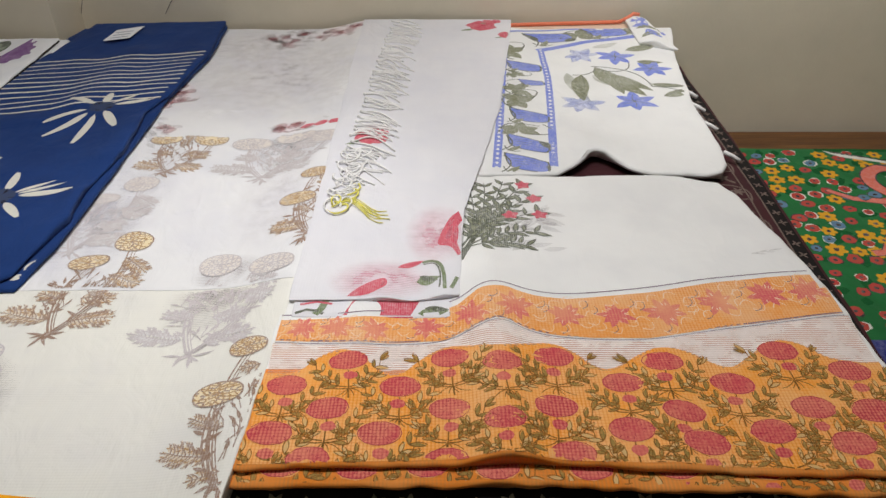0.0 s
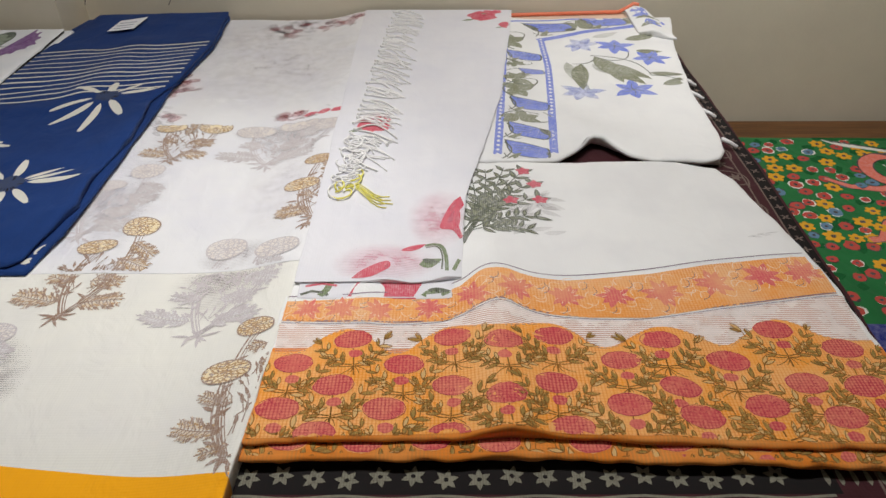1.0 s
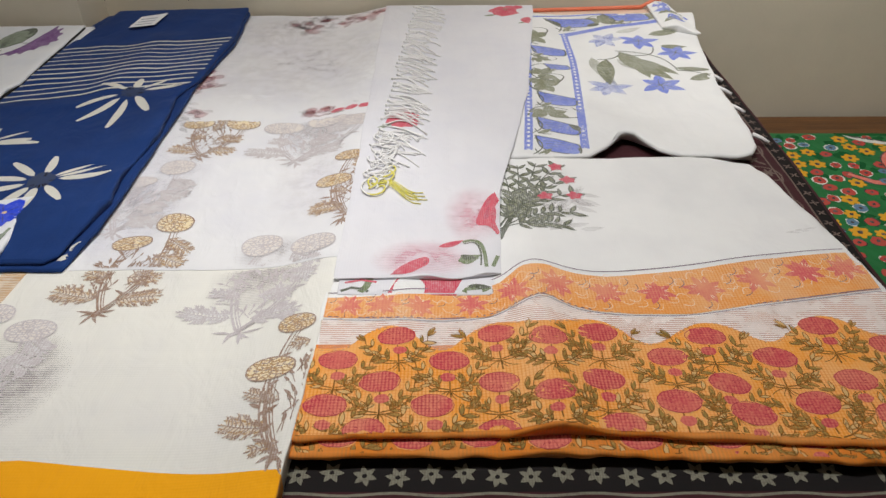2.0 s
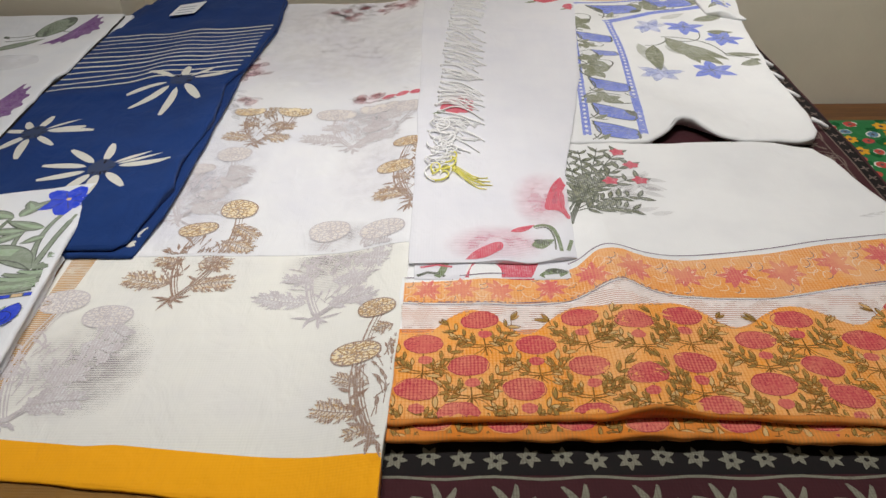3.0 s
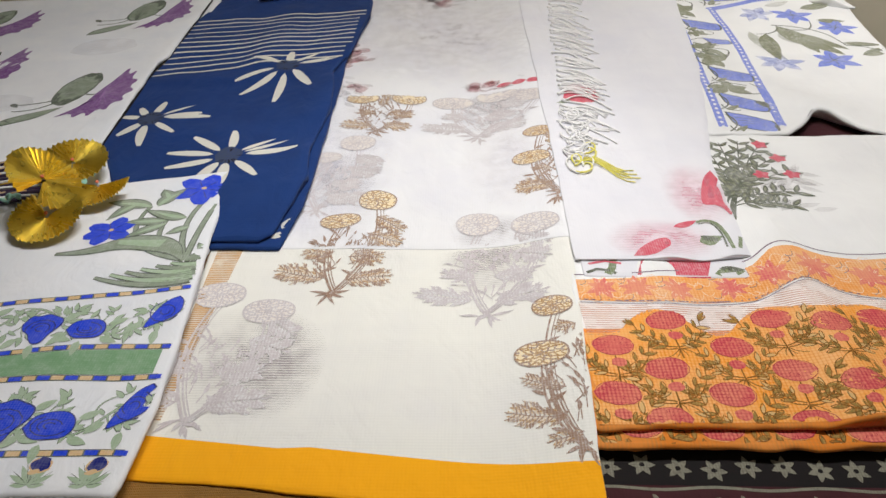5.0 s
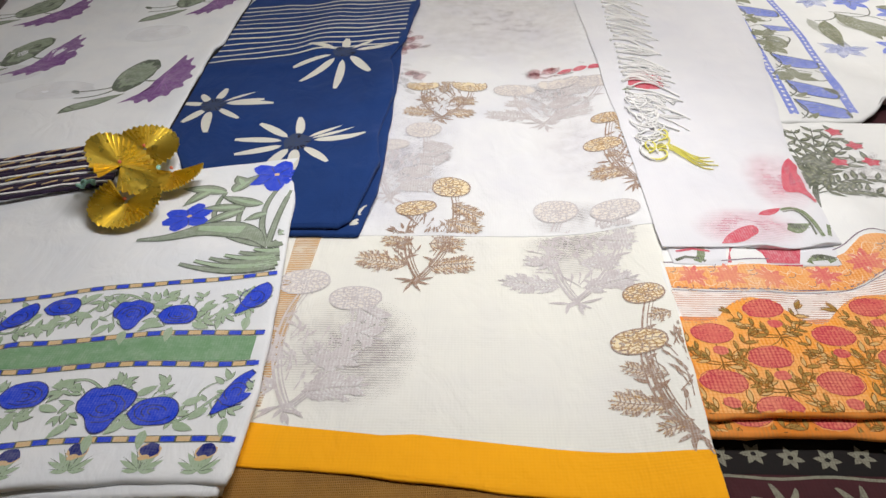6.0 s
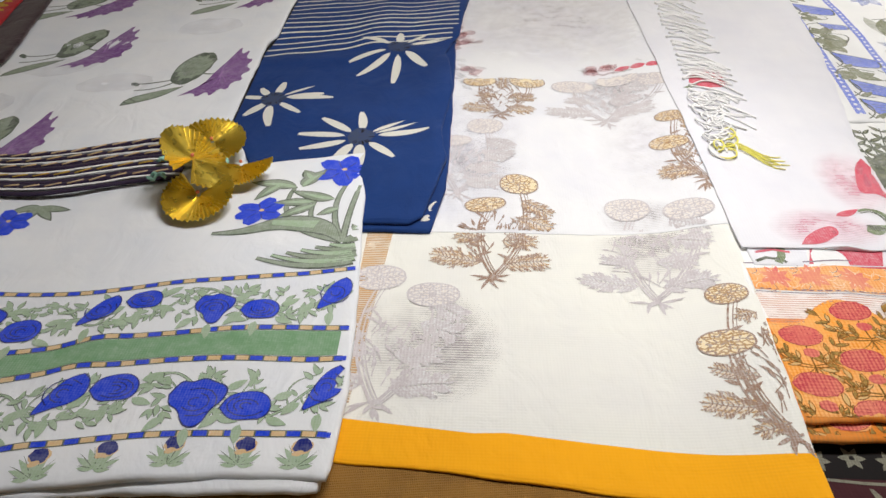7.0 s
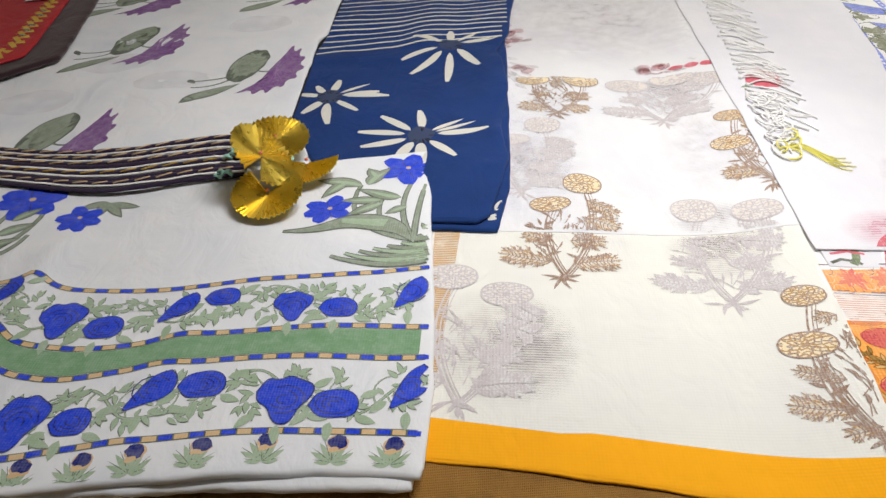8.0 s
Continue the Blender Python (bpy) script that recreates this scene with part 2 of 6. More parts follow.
class Sheet:
    """A lying cloth: outline of four polylines, a height with ridges and soft waves."""

    def __init__(self, front, back, left, right, z, ridges=(), wave=0.002, seed=0.0, freq=4.0):
        self.front, self.back, self.left, self.right = front, back, left, right
        self.z, self.ridges, self.wave, self.seed, self.freq = z, ridges, wave, seed, freq
        self.outline = [along(front, i / 20) for i in range(20)] + [along(right, i / 20) for i in range(20)] \
            + [along(back, 1 - i / 20) for i in range(20)] + [along(left, 1 - i / 20) for i in range(20)]

    def h(self, x, y):
        q = self.z + self.wave * (noise.noise((x * self.freq, y * self.freq, self.seed)) + 0.5 * noise.noise((x * self.freq * 2.7, y * self.freq * 2.7, self.seed + 7)))
        for x0, y0, x1, y1, w, up in self.ridges:
            d = Vector((x1 - x0, y1 - y0))
            k = max(0, min(1, ((x - x0) * d.x + (y - y0) * d.y) / d.length_squared))
            gap = math.hypot(x - x0 - k * d.x, y - y0 - k * d.y)
            q += up * math.exp(-(gap / w) ** 2)
        return q

    def inside(self, x, y):
        hit, o = False, self.outline
        for a, b in zip(o, o[1:] + o[:1]):
            if (a.y > y) != (b.y > y) and x < (b.x - a.x) * (y - a.y) / (b.y - a.y) + a.x:
                hit = not hit
        return hit

    def slab(self, thick, step=0.012, lift=0.0, ragged=0.0, wobble=0.004):
        """Top face, rounded edge, and a flat underside."""
        w = (Vector(self.front[-1]) - Vector(self.front[0])).length
        d = (Vector(self.left[-1]) - Vector(self.left[0])).length
        nu, nv = max(4, int(w / step)), max(4, int(d / step))
        verts, faces = [], []
        fr, bk = [along(self.front, i / nu) for i in range(nu + 1)], [along(self.back, i / nu) for i in range(nu + 1)]
        lf, rt = [along(self.left, j / nv) for j in range(nv + 1)], [along(self.right, j / nv) for j in range(nv + 1)]
        for j in range(nv + 1):
            for i in range(nu + 1):
                u, v = i / nu, j / nv
                c = (1 - u) * (1 - v) * fr[0] + u * (1 - v) * fr[-1] + (1 - u) * v * bk[0] + u * v * bk[-1]
                p = (1 - v) * fr[i] + v * bk[i] + (1 - u) * lf[j] + u * rt[j] - c
                wx = wobble * noise.noise((p.x * 9, p.y * 9, self.seed + 50)) + 0.4 * wobble * noise.noise((p.x * 26, p.y * 26, self.seed + 51))
                wy = wobble * noise.noise((p.x * 9, p.y * 9, self.seed + 60)) + 0.4 * wobble * noise.noise((p.x * 26, p.y * 26, self.seed + 61))
                verts.append((p.x + wx, p.y + wy, self.h(p.x + wx, p.y + wy) + lift))
        at = lambda i, j: j * (nu + 1) + i
        for j in range(nv):
            for i in range(nu):
                faces.append((at(i, j), at(i + 1, j), at(i + 1, j + 1), at(i, j + 1)))
        loop = [at(i, 0) for i in range(nu)] + [at(nu, j) for j in range(nv)] + [at(i, nv) for i in range(nu, 0, -1)] + [at(0, j) for j in range(nv, 0, -1)]
        n, prev = len(loop), loop
        for out, down in ((0.30, 0.12), (0.48, 0.4), (0.48, 0.65), (0.25, 0.95)):
            ring = []
            for k, vi in enumerate(loop):
                a, b = Vector(verts[loop[k - 1]]), Vector(verts[loop[(k + 1) % n]])
                t = (b - a).xy
                if t.length == 0:
                    t = Vector((1, 0))
                t.normalize()
                x, y, z = verts[vi]
                o = out * thick + ragged * noise.noise((x * 30, y * 30, self.seed + 3))
                ring.append(len(verts))
                verts.append((x + t.y * o, y - t.x * o, self.z + lift - 0.95 * thick if down > 0.9 else z - down * thick))
            for k in range(n):
                faces.append((prev[k], ring[k], ring[(k + 1) % n], prev[(k + 1) % n]))
            prev = ring
        faces.append(tuple(reversed(prev)))
        return verts, faces


class Ink:
    """Printed shapes that follow a sheet: gathers faces by material, then becomes one part."""

    def __init__(self, sheet, mats, at=(0, 0), size=1.0, turn=0.0, flip=1, lift=0.0009, stretch=1.0, clip=None):
        self.clip = clip
        self.s, self.mats, self.lift = sheet, mats, lift
        self.ax, self.ay, self.size, self.flip, self.stretch = at[0], at[1], size, flip, stretch
        self.c, self.sn = math.cos(radians(turn)), math.sin(radians(turn))
        self.verts, self.faces, self.slots, self.level, self.tier = [], [], [], 0, 0

    def put(self, x, y):
        x, y = x * self.size * self.flip * self.stretch, y * self.size
        return self.ax + x * self.c - y * self.sn, self.ay + x * self.sn + y * self.c

    def poly(self, rings, slot, fan):
        """rings: lists of local points of equal length; fan: centre point or None."""
        base, self.level = len(self.verts), self.level + 1
        up = 0.00045 + 0.15 * (self.lift - 0.0009) + 0.00006 * self.tier + 0.0000004 * self.level
        ok = []
        pts = ([fan] if fan else []) + [p for r in rings for p in r]
        for p in pts:
            x, y = self.put(*p)
            ok.append(self.s.inside(x, y) and not (self.clip and not self.clip(x, y)))
            self.verts.append((x, y, self.s.h(x, y) + up))
        n, o = len(rings[0]), 1 if fan else 0
        made = []
        if fan:
            made += [(0, 1 + k, 1 + (k + 1) % n) for k in range(n)]
        for r in range(len(rings) - 1):
            a, b = o + r * n, o + (r + 1) * n
            rim = n if fan else n - 1
            made += [(a + k, b + k, b + (k + 1) % n, a + (k + 1) % n) for k in range(rim)]
        for f in made:
            if all(ok[i] for i in f):
                self.faces.append(tuple(base + i for i in f))
                self.slots.append(slot)

    def blob(self, x, y, rx, ry, slot, turn=0.0, jag=0.12, n=14, teeth=0, deep=0.0):
        c, s = math.cos(radians(turn)), math.sin(radians(turn))
        rim = []
        for k in range(n):
            a = 2 * math.pi * k / n
            q = 1 + jag * (random.random() - 0.5) * 2
            if teeth:
                q *= 1 - deep * (0.5 + 0.5 * math.cos(a * teeth))
            px, py = rx * q * math.cos(a), ry * q * math.sin(a)
            rim.append((x + px * c - py * s, y + px * s + py * c))
        half = [((px + x) / 2, (py + y) / 2) for px, py in rim]
        self.poly([half, rim], slot, (x, y))

    def leaf(self, x, y, length, width, turn, slot, bend=0.0, n=6, blunt=False):
        c, s = math.cos(radians(turn)), math.sin(radians(turn))
        lo, mid, hi = [], [], []
        for k in range(n + 1):
            t = k / n
            w = width * (math.sin(math.pi * min(1, t ** 0.8 * (0.93 if blunt else 1))) ** (0.6 if blunt else 0.9)) / 2
            px, py = length * t, bend * length * t * t
            for store, off in ((lo, -w), (mid, 0), (hi, w)):
                store.append((x + px * c - (py + off) * s, y + px * s + (py + off) * c))
        self.poly([lo, mid, hi], slot, None)

    def stroke(self, pts, width, slot, taper=1.0):
        lo, hi = [], []
        n = len(pts)
        for k, p in enumerate(pts):
            a, b = Vector(pts[max(0, k - 1)]), Vector(pts[min(n - 1, k + 1)])
            t = (b - a).normalized()
            w = width * (1 + (taper - 1) * k / max(1, n - 1)) / 2
            lo.append((p[0] + t.y * w, p[1] - t.x * w))
            hi.append((p[0] - t.y * w, p[1] + t.x * w))
        self.poly([lo, hi], slot, None)

    def curve(self, a, b, bow, width, slot, taper=1.0, n=8):
        a, b = Vector(a), Vector(b)
        side = Vector((-(b - a).y, (b - a).x)) * bow
        self.stroke([tuple(a.lerp(b, k / n) + side * 4 * (k / n) * (1 - k / n)) for k in range(n + 1)], width, slot, taper)

    def band(self, line_a, line_b, slot, n=40, m=2):
        rows = []
        for j in range(m + 1):
            rows.append([tuple(along(line_a, i / n).lerp(along(line_b, i / n), j / m)) for i in range(n + 1)])
        self.poly(rows, slot, None)

    def done(self, name, parent, label=""):
        if self.faces:
            return part(name, (self.verts, self.faces, self.slots), self.mats, parent, label)


def box(bm, x0, y0, z0, x1, y1, z1, bevel=0.0):
    r = bmesh.ops.create_cube(bm, size=1, matrix=Matrix.LocRotScale(((x0 + x1) / 2, (y0 + y1) / 2, (z0 + z1) / 2), None, (x1 - x0, y1 - y0, z1 - z0)))
    if bevel:
        edges = list({e for v in r["verts"] for e in v.link_edges})
        bmesh.ops.bevel(bm, geom=edges, offset=bevel, segments=2, affect="EDGES")


def box_part(name, dims, mat, parent=None, label="", bevel=0.0):
    bm = bmesh.new()
    box(bm, *dims, bevel)
    return part(name, bm, mat, parent, label, smooth=False)


# ---- the room ----
WALL_Y, TOP = 2.42, 0.735
for name, dims, mat in (
    ("wall_back", (-4.2, WALL_Y, 0, 3.2, WALL_Y + 0.15, 2.8), m_wall),
    ("wall_pier", (-4.2, 2.235, 0, -1.20, WALL_Y - 0.001, 2.8), m_wall),
    ("wall_front", (-4.2, -2.65, 0, 3.2, -2.5, 2.8), m_wall),
    ("wall_left", (-4.35, -2.65, 0, -4.2, WALL_Y + 0.15, 2.8), m_wall),
    ("wall_right", (3.2, -2.65, 0, 3.35, WALL_Y + 0.15, 2.8), m_wall),
    ("floor", (-4.35, -2.65, -0.1, 3.35, WALL_Y + 0.15, 0), m_floor),
    ("ceiling", (-4.35, -2.65, 2.8, 3.35, WALL_Y + 0.15, 2.9), m_ceiling),
):
    tagged(box_part(name, dims, mat), "plain painted room surface with faint stains", name.split("_")[0], kind="structure")

# ---- more materials ----
m_gold = bpy.data.materials.new("gold_foil")
m_gold.use_nodes = True
gold_nodes = m_gold.node_tree
gold_bsdf = gold_nodes.nodes["Principled BSDF"]
gold_tone = add(gold_nodes, "ShaderNodeTexNoise", Scale=60.0, Detail=3.0)
gold_nodes.links.new(position(gold_nodes), gold_tone.inputs["Vector"])
gold_nodes.links.new(mix(gold_nodes, gold_tone.outputs[0], rgb((0.96, 0.76, 0.14)), rgb((0.78, 0.55, 0.07))), gold_bsdf.inputs["Base Color"])
gold_bsdf.inputs["Metallic"].default_value = 0.92
gold_nodes.links.new(ramp(gold_nodes, gold_tone.outputs[0], 0.3, 0.7, 0.22, 0.40), gold_bsdf.inputs["Roughness"])

m_mat = cloth_mat("brown_ribbed_matting", (0.36, 0.18, 0.035), (0.28, 0.13, 0.025), line=0.5, weave=900, cross=1.6, relief=0.0015, bump=0.5)
m_thread = cloth_mat("white_cotton_thread", (0.86, 0.85, 0.84), (0.8, 0.79, 0.78), weave=3000, bump=0.0, line=0.0)
m_ythread = cloth_mat("yellow_thread", (0.80, 0.74, 0.16), (0.7, 0.62, 0.12), weave=3000, bump=0.0, line=0.0)
m_mint = cloth_mat("mint_thread", (0.36, 0.66, 0.55), (0.3, 0.55, 0.48), weave=3000, bump=0.0, line=0.0)
m_card = cloth_mat("white_paper_card", (0.82, 0.83, 0.86), line=0.0)
m_cardbar = ink_mat("grey_card_writing", (0.35, 0.36, 0.45), gaps=0.1)
i_brown = ink_mat("brown_print", (0.27, 0.155, 0.095), gaps=0.28)
i_head = ink_mat("marigold_print", (0.80, 0.66, 0.40), gaps=0.3)
i_headline = ink_mat("dark_marigold_line", (0.42, 0.24, 0.09), gaps=0.15)
i_leaffill = ink_mat("ochre_leaf_ground", (0.64, 0.50, 0.32), gaps=0.45, patch=0.8)
i_pink = ink_mat("pink_print_on_orange", (0.58, 0.06, 0.085), (0.82, 0.34, 0.20), gaps=0.34, weave=380, dark=(0.30, 0.012, 0.03), broad=0.5)
i_olive = ink_mat("olive_print_on_orange", (0.12, 0.07, 0.018), (0.70, 0.24, 0.03), gaps=0.32, weave=380)
i_pale = ink_mat("pale_outline_on_orange", (0.80, 0.42, 0.16), (0.8, 0.3, 0.05), gaps=0.5)
i_orange = ink_mat("orange_ground_print", (0.88, 0.34, 0.035), (0.86, 0.50, 0.22), gaps=0.34, patch=0.4, weave=380, dark=(0.58, 0.13, 0.012), broad=0.75)
i_orange2 = ink_mat("orange_band_print", (0.84, 0.33, 0.06), (0.84, 0.53, 0.30), gaps=0.38, patch=0.4, weave=380, dark=(0.62, 0.18, 0.04), broad=0.8)
i_blush = ghost_mat("blush_wash", (0.82, 0.52, 0.40), 0.5)
i_rosedeep = ink_mat("deep_pink_line", (0.36, 0.02, 0.05), (0.6, 0.1, 0.1), gaps=0.3)
i_pale2 = ink_mat("pale_leaf_outline", (0.62, 0.44, 0.20), (0.8, 0.4, 0.12), gaps=0.4)
i_paleleaf = ink_mat("pale_green_leaf_fill", (0.25, 0.18, 0.05), (0.75, 0.36, 0.10), gaps=0.3)
i_squiggle = ink_mat("pale_peach_squiggle", (0.84, 0.66, 0.50), (0.84, 0.45, 0.2), gaps=0.3)
i_starpink = ink_mat("soft_pink_star", (0.66, 0.10, 0.13), (0.82, 0.42, 0.22), gaps=0.35, weave=380, broad=0.75)
i_violet = ink_mat("violet_line_print", (0.12, 0.04, 0.10), gaps=0.25)
i_rose = ink_mat("rose_red_print", (0.58, 0.03, 0.075), gaps=0.22)
i_leaf = ink_mat("leaf_green_print", (0.13, 0.18, 0.06), gaps=0.25)
i_darkleaf = ink_mat("dark_leaf_print", (0.06, 0.07, 0.035), gaps=0.25)
i_bell = ink_mat("bell_blue_print", (0.13, 0.19, 0.66), gaps=0.30)
i_bellpale = ghost_mat("pale_bell_blue", (0.25, 0.32, 0.75), 0.5)
i_olive_w = ink_mat("olive_print_on_white", (0.17, 0.18, 0.085), gaps=0.35)
i_sage_soft = ghost_mat("pale_sage", (0.3, 0.32, 0.2), 0.5)
i_cream = ink_mat("cream_resist", (0.68, 0.66, 0.58), (0.3, 0.35, 0.5), gaps=0.12, patch=0.15)
i_daisyeye = ink_mat("slate_daisy_eye", (0.05, 0.065, 0.11), (0.02, 0.05, 0.2), gaps=0.3)
i_purple = ink_mat("purple_bud_print", (0.17, 0.055, 0.23), gaps=0.12)
i_purpleline = ink_mat("light_purple_vein", (0.30, 0.13, 0.38), gaps=0.1)
i_sage = ink_mat("sage_leaf_print", (0.22, 0.27, 0.19), gaps=0.12)
i_sageline = ink_mat("dark_sage_line", (0.07, 0.09, 0.06), gaps=0.1)
i_cobalt = ink_mat("cobalt_rose_print", (0.008, 0.048, 0.62), gaps=0.05, patch=0.15)
i_cobaltline = ink_mat("navy_petal_line", (0.008, 0.015, 0.17), gaps=0.05)
i_band = ink_mat("leaf_green_band", (0.17, 0.33, 0.17), gaps=0.08, patch=0.3)
i_vine = ink_mat("soft_green_vine", (0.33, 0.44, 0.29), gaps=0.12)
i_peach = ink_mat("peach_dash", (0.66, 0.45, 0.22), gaps=0.1)
i_scroll = ink_mat("dull_scroll_print", (0.20, 0.155, 0.13), (0.05, 0.012, 0.016), gaps=0.3)
i_star = ink_mat("putty_star_print", (0.25, 0.24, 0.18), (0.03, 0.02, 0.02), gaps=0.3)
i_blackband = ink_mat("black_band_print", (0.010, 0.009, 0.009), (0.02, 0.01, 0.01), gaps=0.2)
i_tancloth = ghost_mat("tan_selvedge", (0.66, 0.38, 0.14), 0.75)
g_grey = ghost_mat("grey_print_below", (0.45, 0.41, 0.42), 0.27)
g_red = ghost_mat("red_print_below", (0.50, 0.10, 0.12), 0.50)
i_below = ink_mat("grey_stems_below", (0.50, 0.45, 0.46), (0.74, 0.72, 0.72), gaps=0.4, weave=430, patch=0.8)
i_belowleaf = ink_mat("grey_leaves_below", (0.58, 0.54, 0.54), (0.76, 0.78, 0.78), gaps=0.65, weave=430, patch=0.8)
i_belowtan = ink_mat("tan_heads_below", (0.70, 0.63, 0.57), (0.78, 0.77, 0.75), gaps=0.55, weave=430, patch=0.8)
g_lilac = ghost_mat("lilac_wash_below", (0.64, 0.63, 0.70), 0.22)
g_pink = ghost_mat("pink_wash_below", (0.75, 0.30, 0.38), 0.50)
i_goldline = ink_mat("gold_zari", (0.62, 0.42, 0.08), (0.3, 0.02, 0.02), gaps=0.15)
i_fy, i_fr, i_fb = (ink_mat(n, c, (0.02, 0.2, 0.05), gaps=0.12) for n, c in (("painted_yellow", (0.72, 0.34, 0.02)), ("painted_red", (0.48, 0.05, 0.05)), ("painted_slate_blue", (0.12, 0.20, 0.32))))
i_eye = ink_mat("painted_dark_eye", (0.03, 0.02, 0.02), gaps=0.05)
i_coral = ink_mat("painted_coral", (0.62, 0.13, 0.08), gaps=0.08)
i_chalk = ink_mat("painted_chalk", (0.62, 0.62, 0.55), gaps=0.2)
i_moss = ink_mat("painted_dark_green", (0.006, 0.07, 0.02), (0.02, 0.25, 0.06), gaps=0.2)


# ---- kinds of print ----
def tube(pts, r, sides=5):
    verts, faces = [], []
    n = len(pts)
    for k, p in enumerate(pts):
        t = (Vector(pts[min(n - 1, k + 1)]) - Vector(pts[max(0, k - 1)])).normalized()
        a = t.cross(Vector((0, 0, 1)))
        a = a.normalized() if a.length > 1e-6 else Vector((1, 0, 0))
        b = t.cross(a)
        for s in range(sides):
            w = 2 * math.pi * s / sides
            verts.append(tuple(Vector(p) + r * (math.cos(w) * a + math.sin(w) * b)))
    for k in range(n - 1):
        for s in range(sides):
            q = (s + 1) % sides
            faces.append((k * sides + s, k * sides + q, (k + 1) * sides + q, (k + 1) * sides + s))
    faces += [tuple(range(sides))[::-1], tuple(range((n - 1) * sides, n * sides))]
    return verts, faces


def lobed_leaf(k, x0, y0, x1, y1, width, fill=3, line=0.009):
    """A jagged compound leaf: pale lobes either side of a midrib, each with a dark edge."""
    a, b = Vector((x0, y0)), Vector((x1, y1))
    turn = math.degrees(math.atan2(b.y - a.y, b.x - a.x))
    lobes = []
    n = max(5, int((b - a).length / 0.022))
    for q in range(n):
        f = (q + 0.4) / n
        p = a.lerp(b, f)
        d = width * (0.55 + 0.6 * math.sin(math.pi * min(1, f * 0.8 + 0.12))) * random.uniform(0.8, 1.1)
        for side in (-1, 1):
            lobes.append((p.x, p.y, d, turn + side * random.uniform(32, 62), side))
    lobes.append((b.x, b.y, width * 0.55, turn, 1))
    for x, y, d, t, side in lobes:
        k.leaf(x, y, d, d * 0.30, t, fill, 0.1 * side, 4)
    k.tier += 1
    k.curve((x0, y0), (x1, y1), 0.04, line, 0, 0.6, 6)
    for x, y, d, t, side in lobes:
        c, sn = math.cos(radians(t)), math.sin(radians(t))
        k.curve((x, y), (x + d * c, y + d * sn), 0.10 * side, line * 0.9, 0, 0.6, 4)
        k.leaf(x + d * 0.55 * c, y + d * 0.55 * sn, d * 0.38, d * 0.16, t + 35 * side, 0, 0.1, 3)
        k.leaf(x + d * 0.45 * c, y + d * 0.45 * sn, d * 0.34, d * 0.14, t - 40 * side, 2, 0.1, 3)
    k.tier -= 1


def flower_head(k, x, y, rx, ry, lean, line=0.010):
    """A round marigold head: outline and rows of petal scales over a pale ground."""
    c, sn = math.cos(radians(lean)), math.sin(radians(lean))

    def at(r, a):
        px, py = rx * r * math.cos(a), ry * r * math.sin(a)
        return x + px * c - py * sn, y + px * sn + py * c
    k.blob(x, y, rx, ry, 1, lean, 0.04, 22)
    k.tier += 1
    k.stroke([at(1 + 0.025 * math.sin(7 * w), 2 * math.pi * w / 30) for w in range(31)], line, 0)
    for ring, count in ((0.96, 15), (0.74, 12), (0.5, 8), (0.26, 5)):
        for q in range(count):
            a = 2 * math.pi * (q + random.uniform(-0.2, 0.2)) / count
            step = 2 * math.pi / count
            pts = [at(ring - 0.22 * math.sin(math.pi * w / 4), a + step * w / 4) for w in range(5)]
            k.stroke(pts, line * random.uniform(0.7, 1.15), 2 if q % 3 else 0)
            if q % 2:
                k.stroke([at(ring - 0.2, a + step / 2), at(ring - 0.36, a + step / 2 + 0.1)], line * 0.8, 2)
    k.tier -= 1


HEADS_FULL = ((0.185, 1.0, 0.130, 0.122, -8), (-0.045, 0.755, 0.135, 0.082, 12))
LEAVES_FULL = ((-0.06, 0.15, -0.33, 0.21, 0.105), (0.06, 0.13, 0.30, 0.17, 0.105), (0.06, 0.36, 0.24, 0.36, 0.10), (-0.05, 0.36, -0.20, 0.41, 0.08),
               (0.17, 0.60, 0.34, 0.52, 0.11), (0.20, 0.80, 0.36, 0.66, 0.09))
HEADS_SIDE = ((-0.04, 0.99, 0.110, 0.080, 3), (-0.13, 0.63, 0.140, 0.088, 0))
LEAVES_SIDE = ((-0.05, 0.20, -0.29, 0.26, 0.085), (-0.03, 0.38, -0.22, 0.47, 0.06), (0.02, 0.10, -0.12, 0.07, 0.06), (0.07, 0.82, -0.02, 0.80, 0.06), (0.09, 0.62, 0.13, 0.74, 0.06))


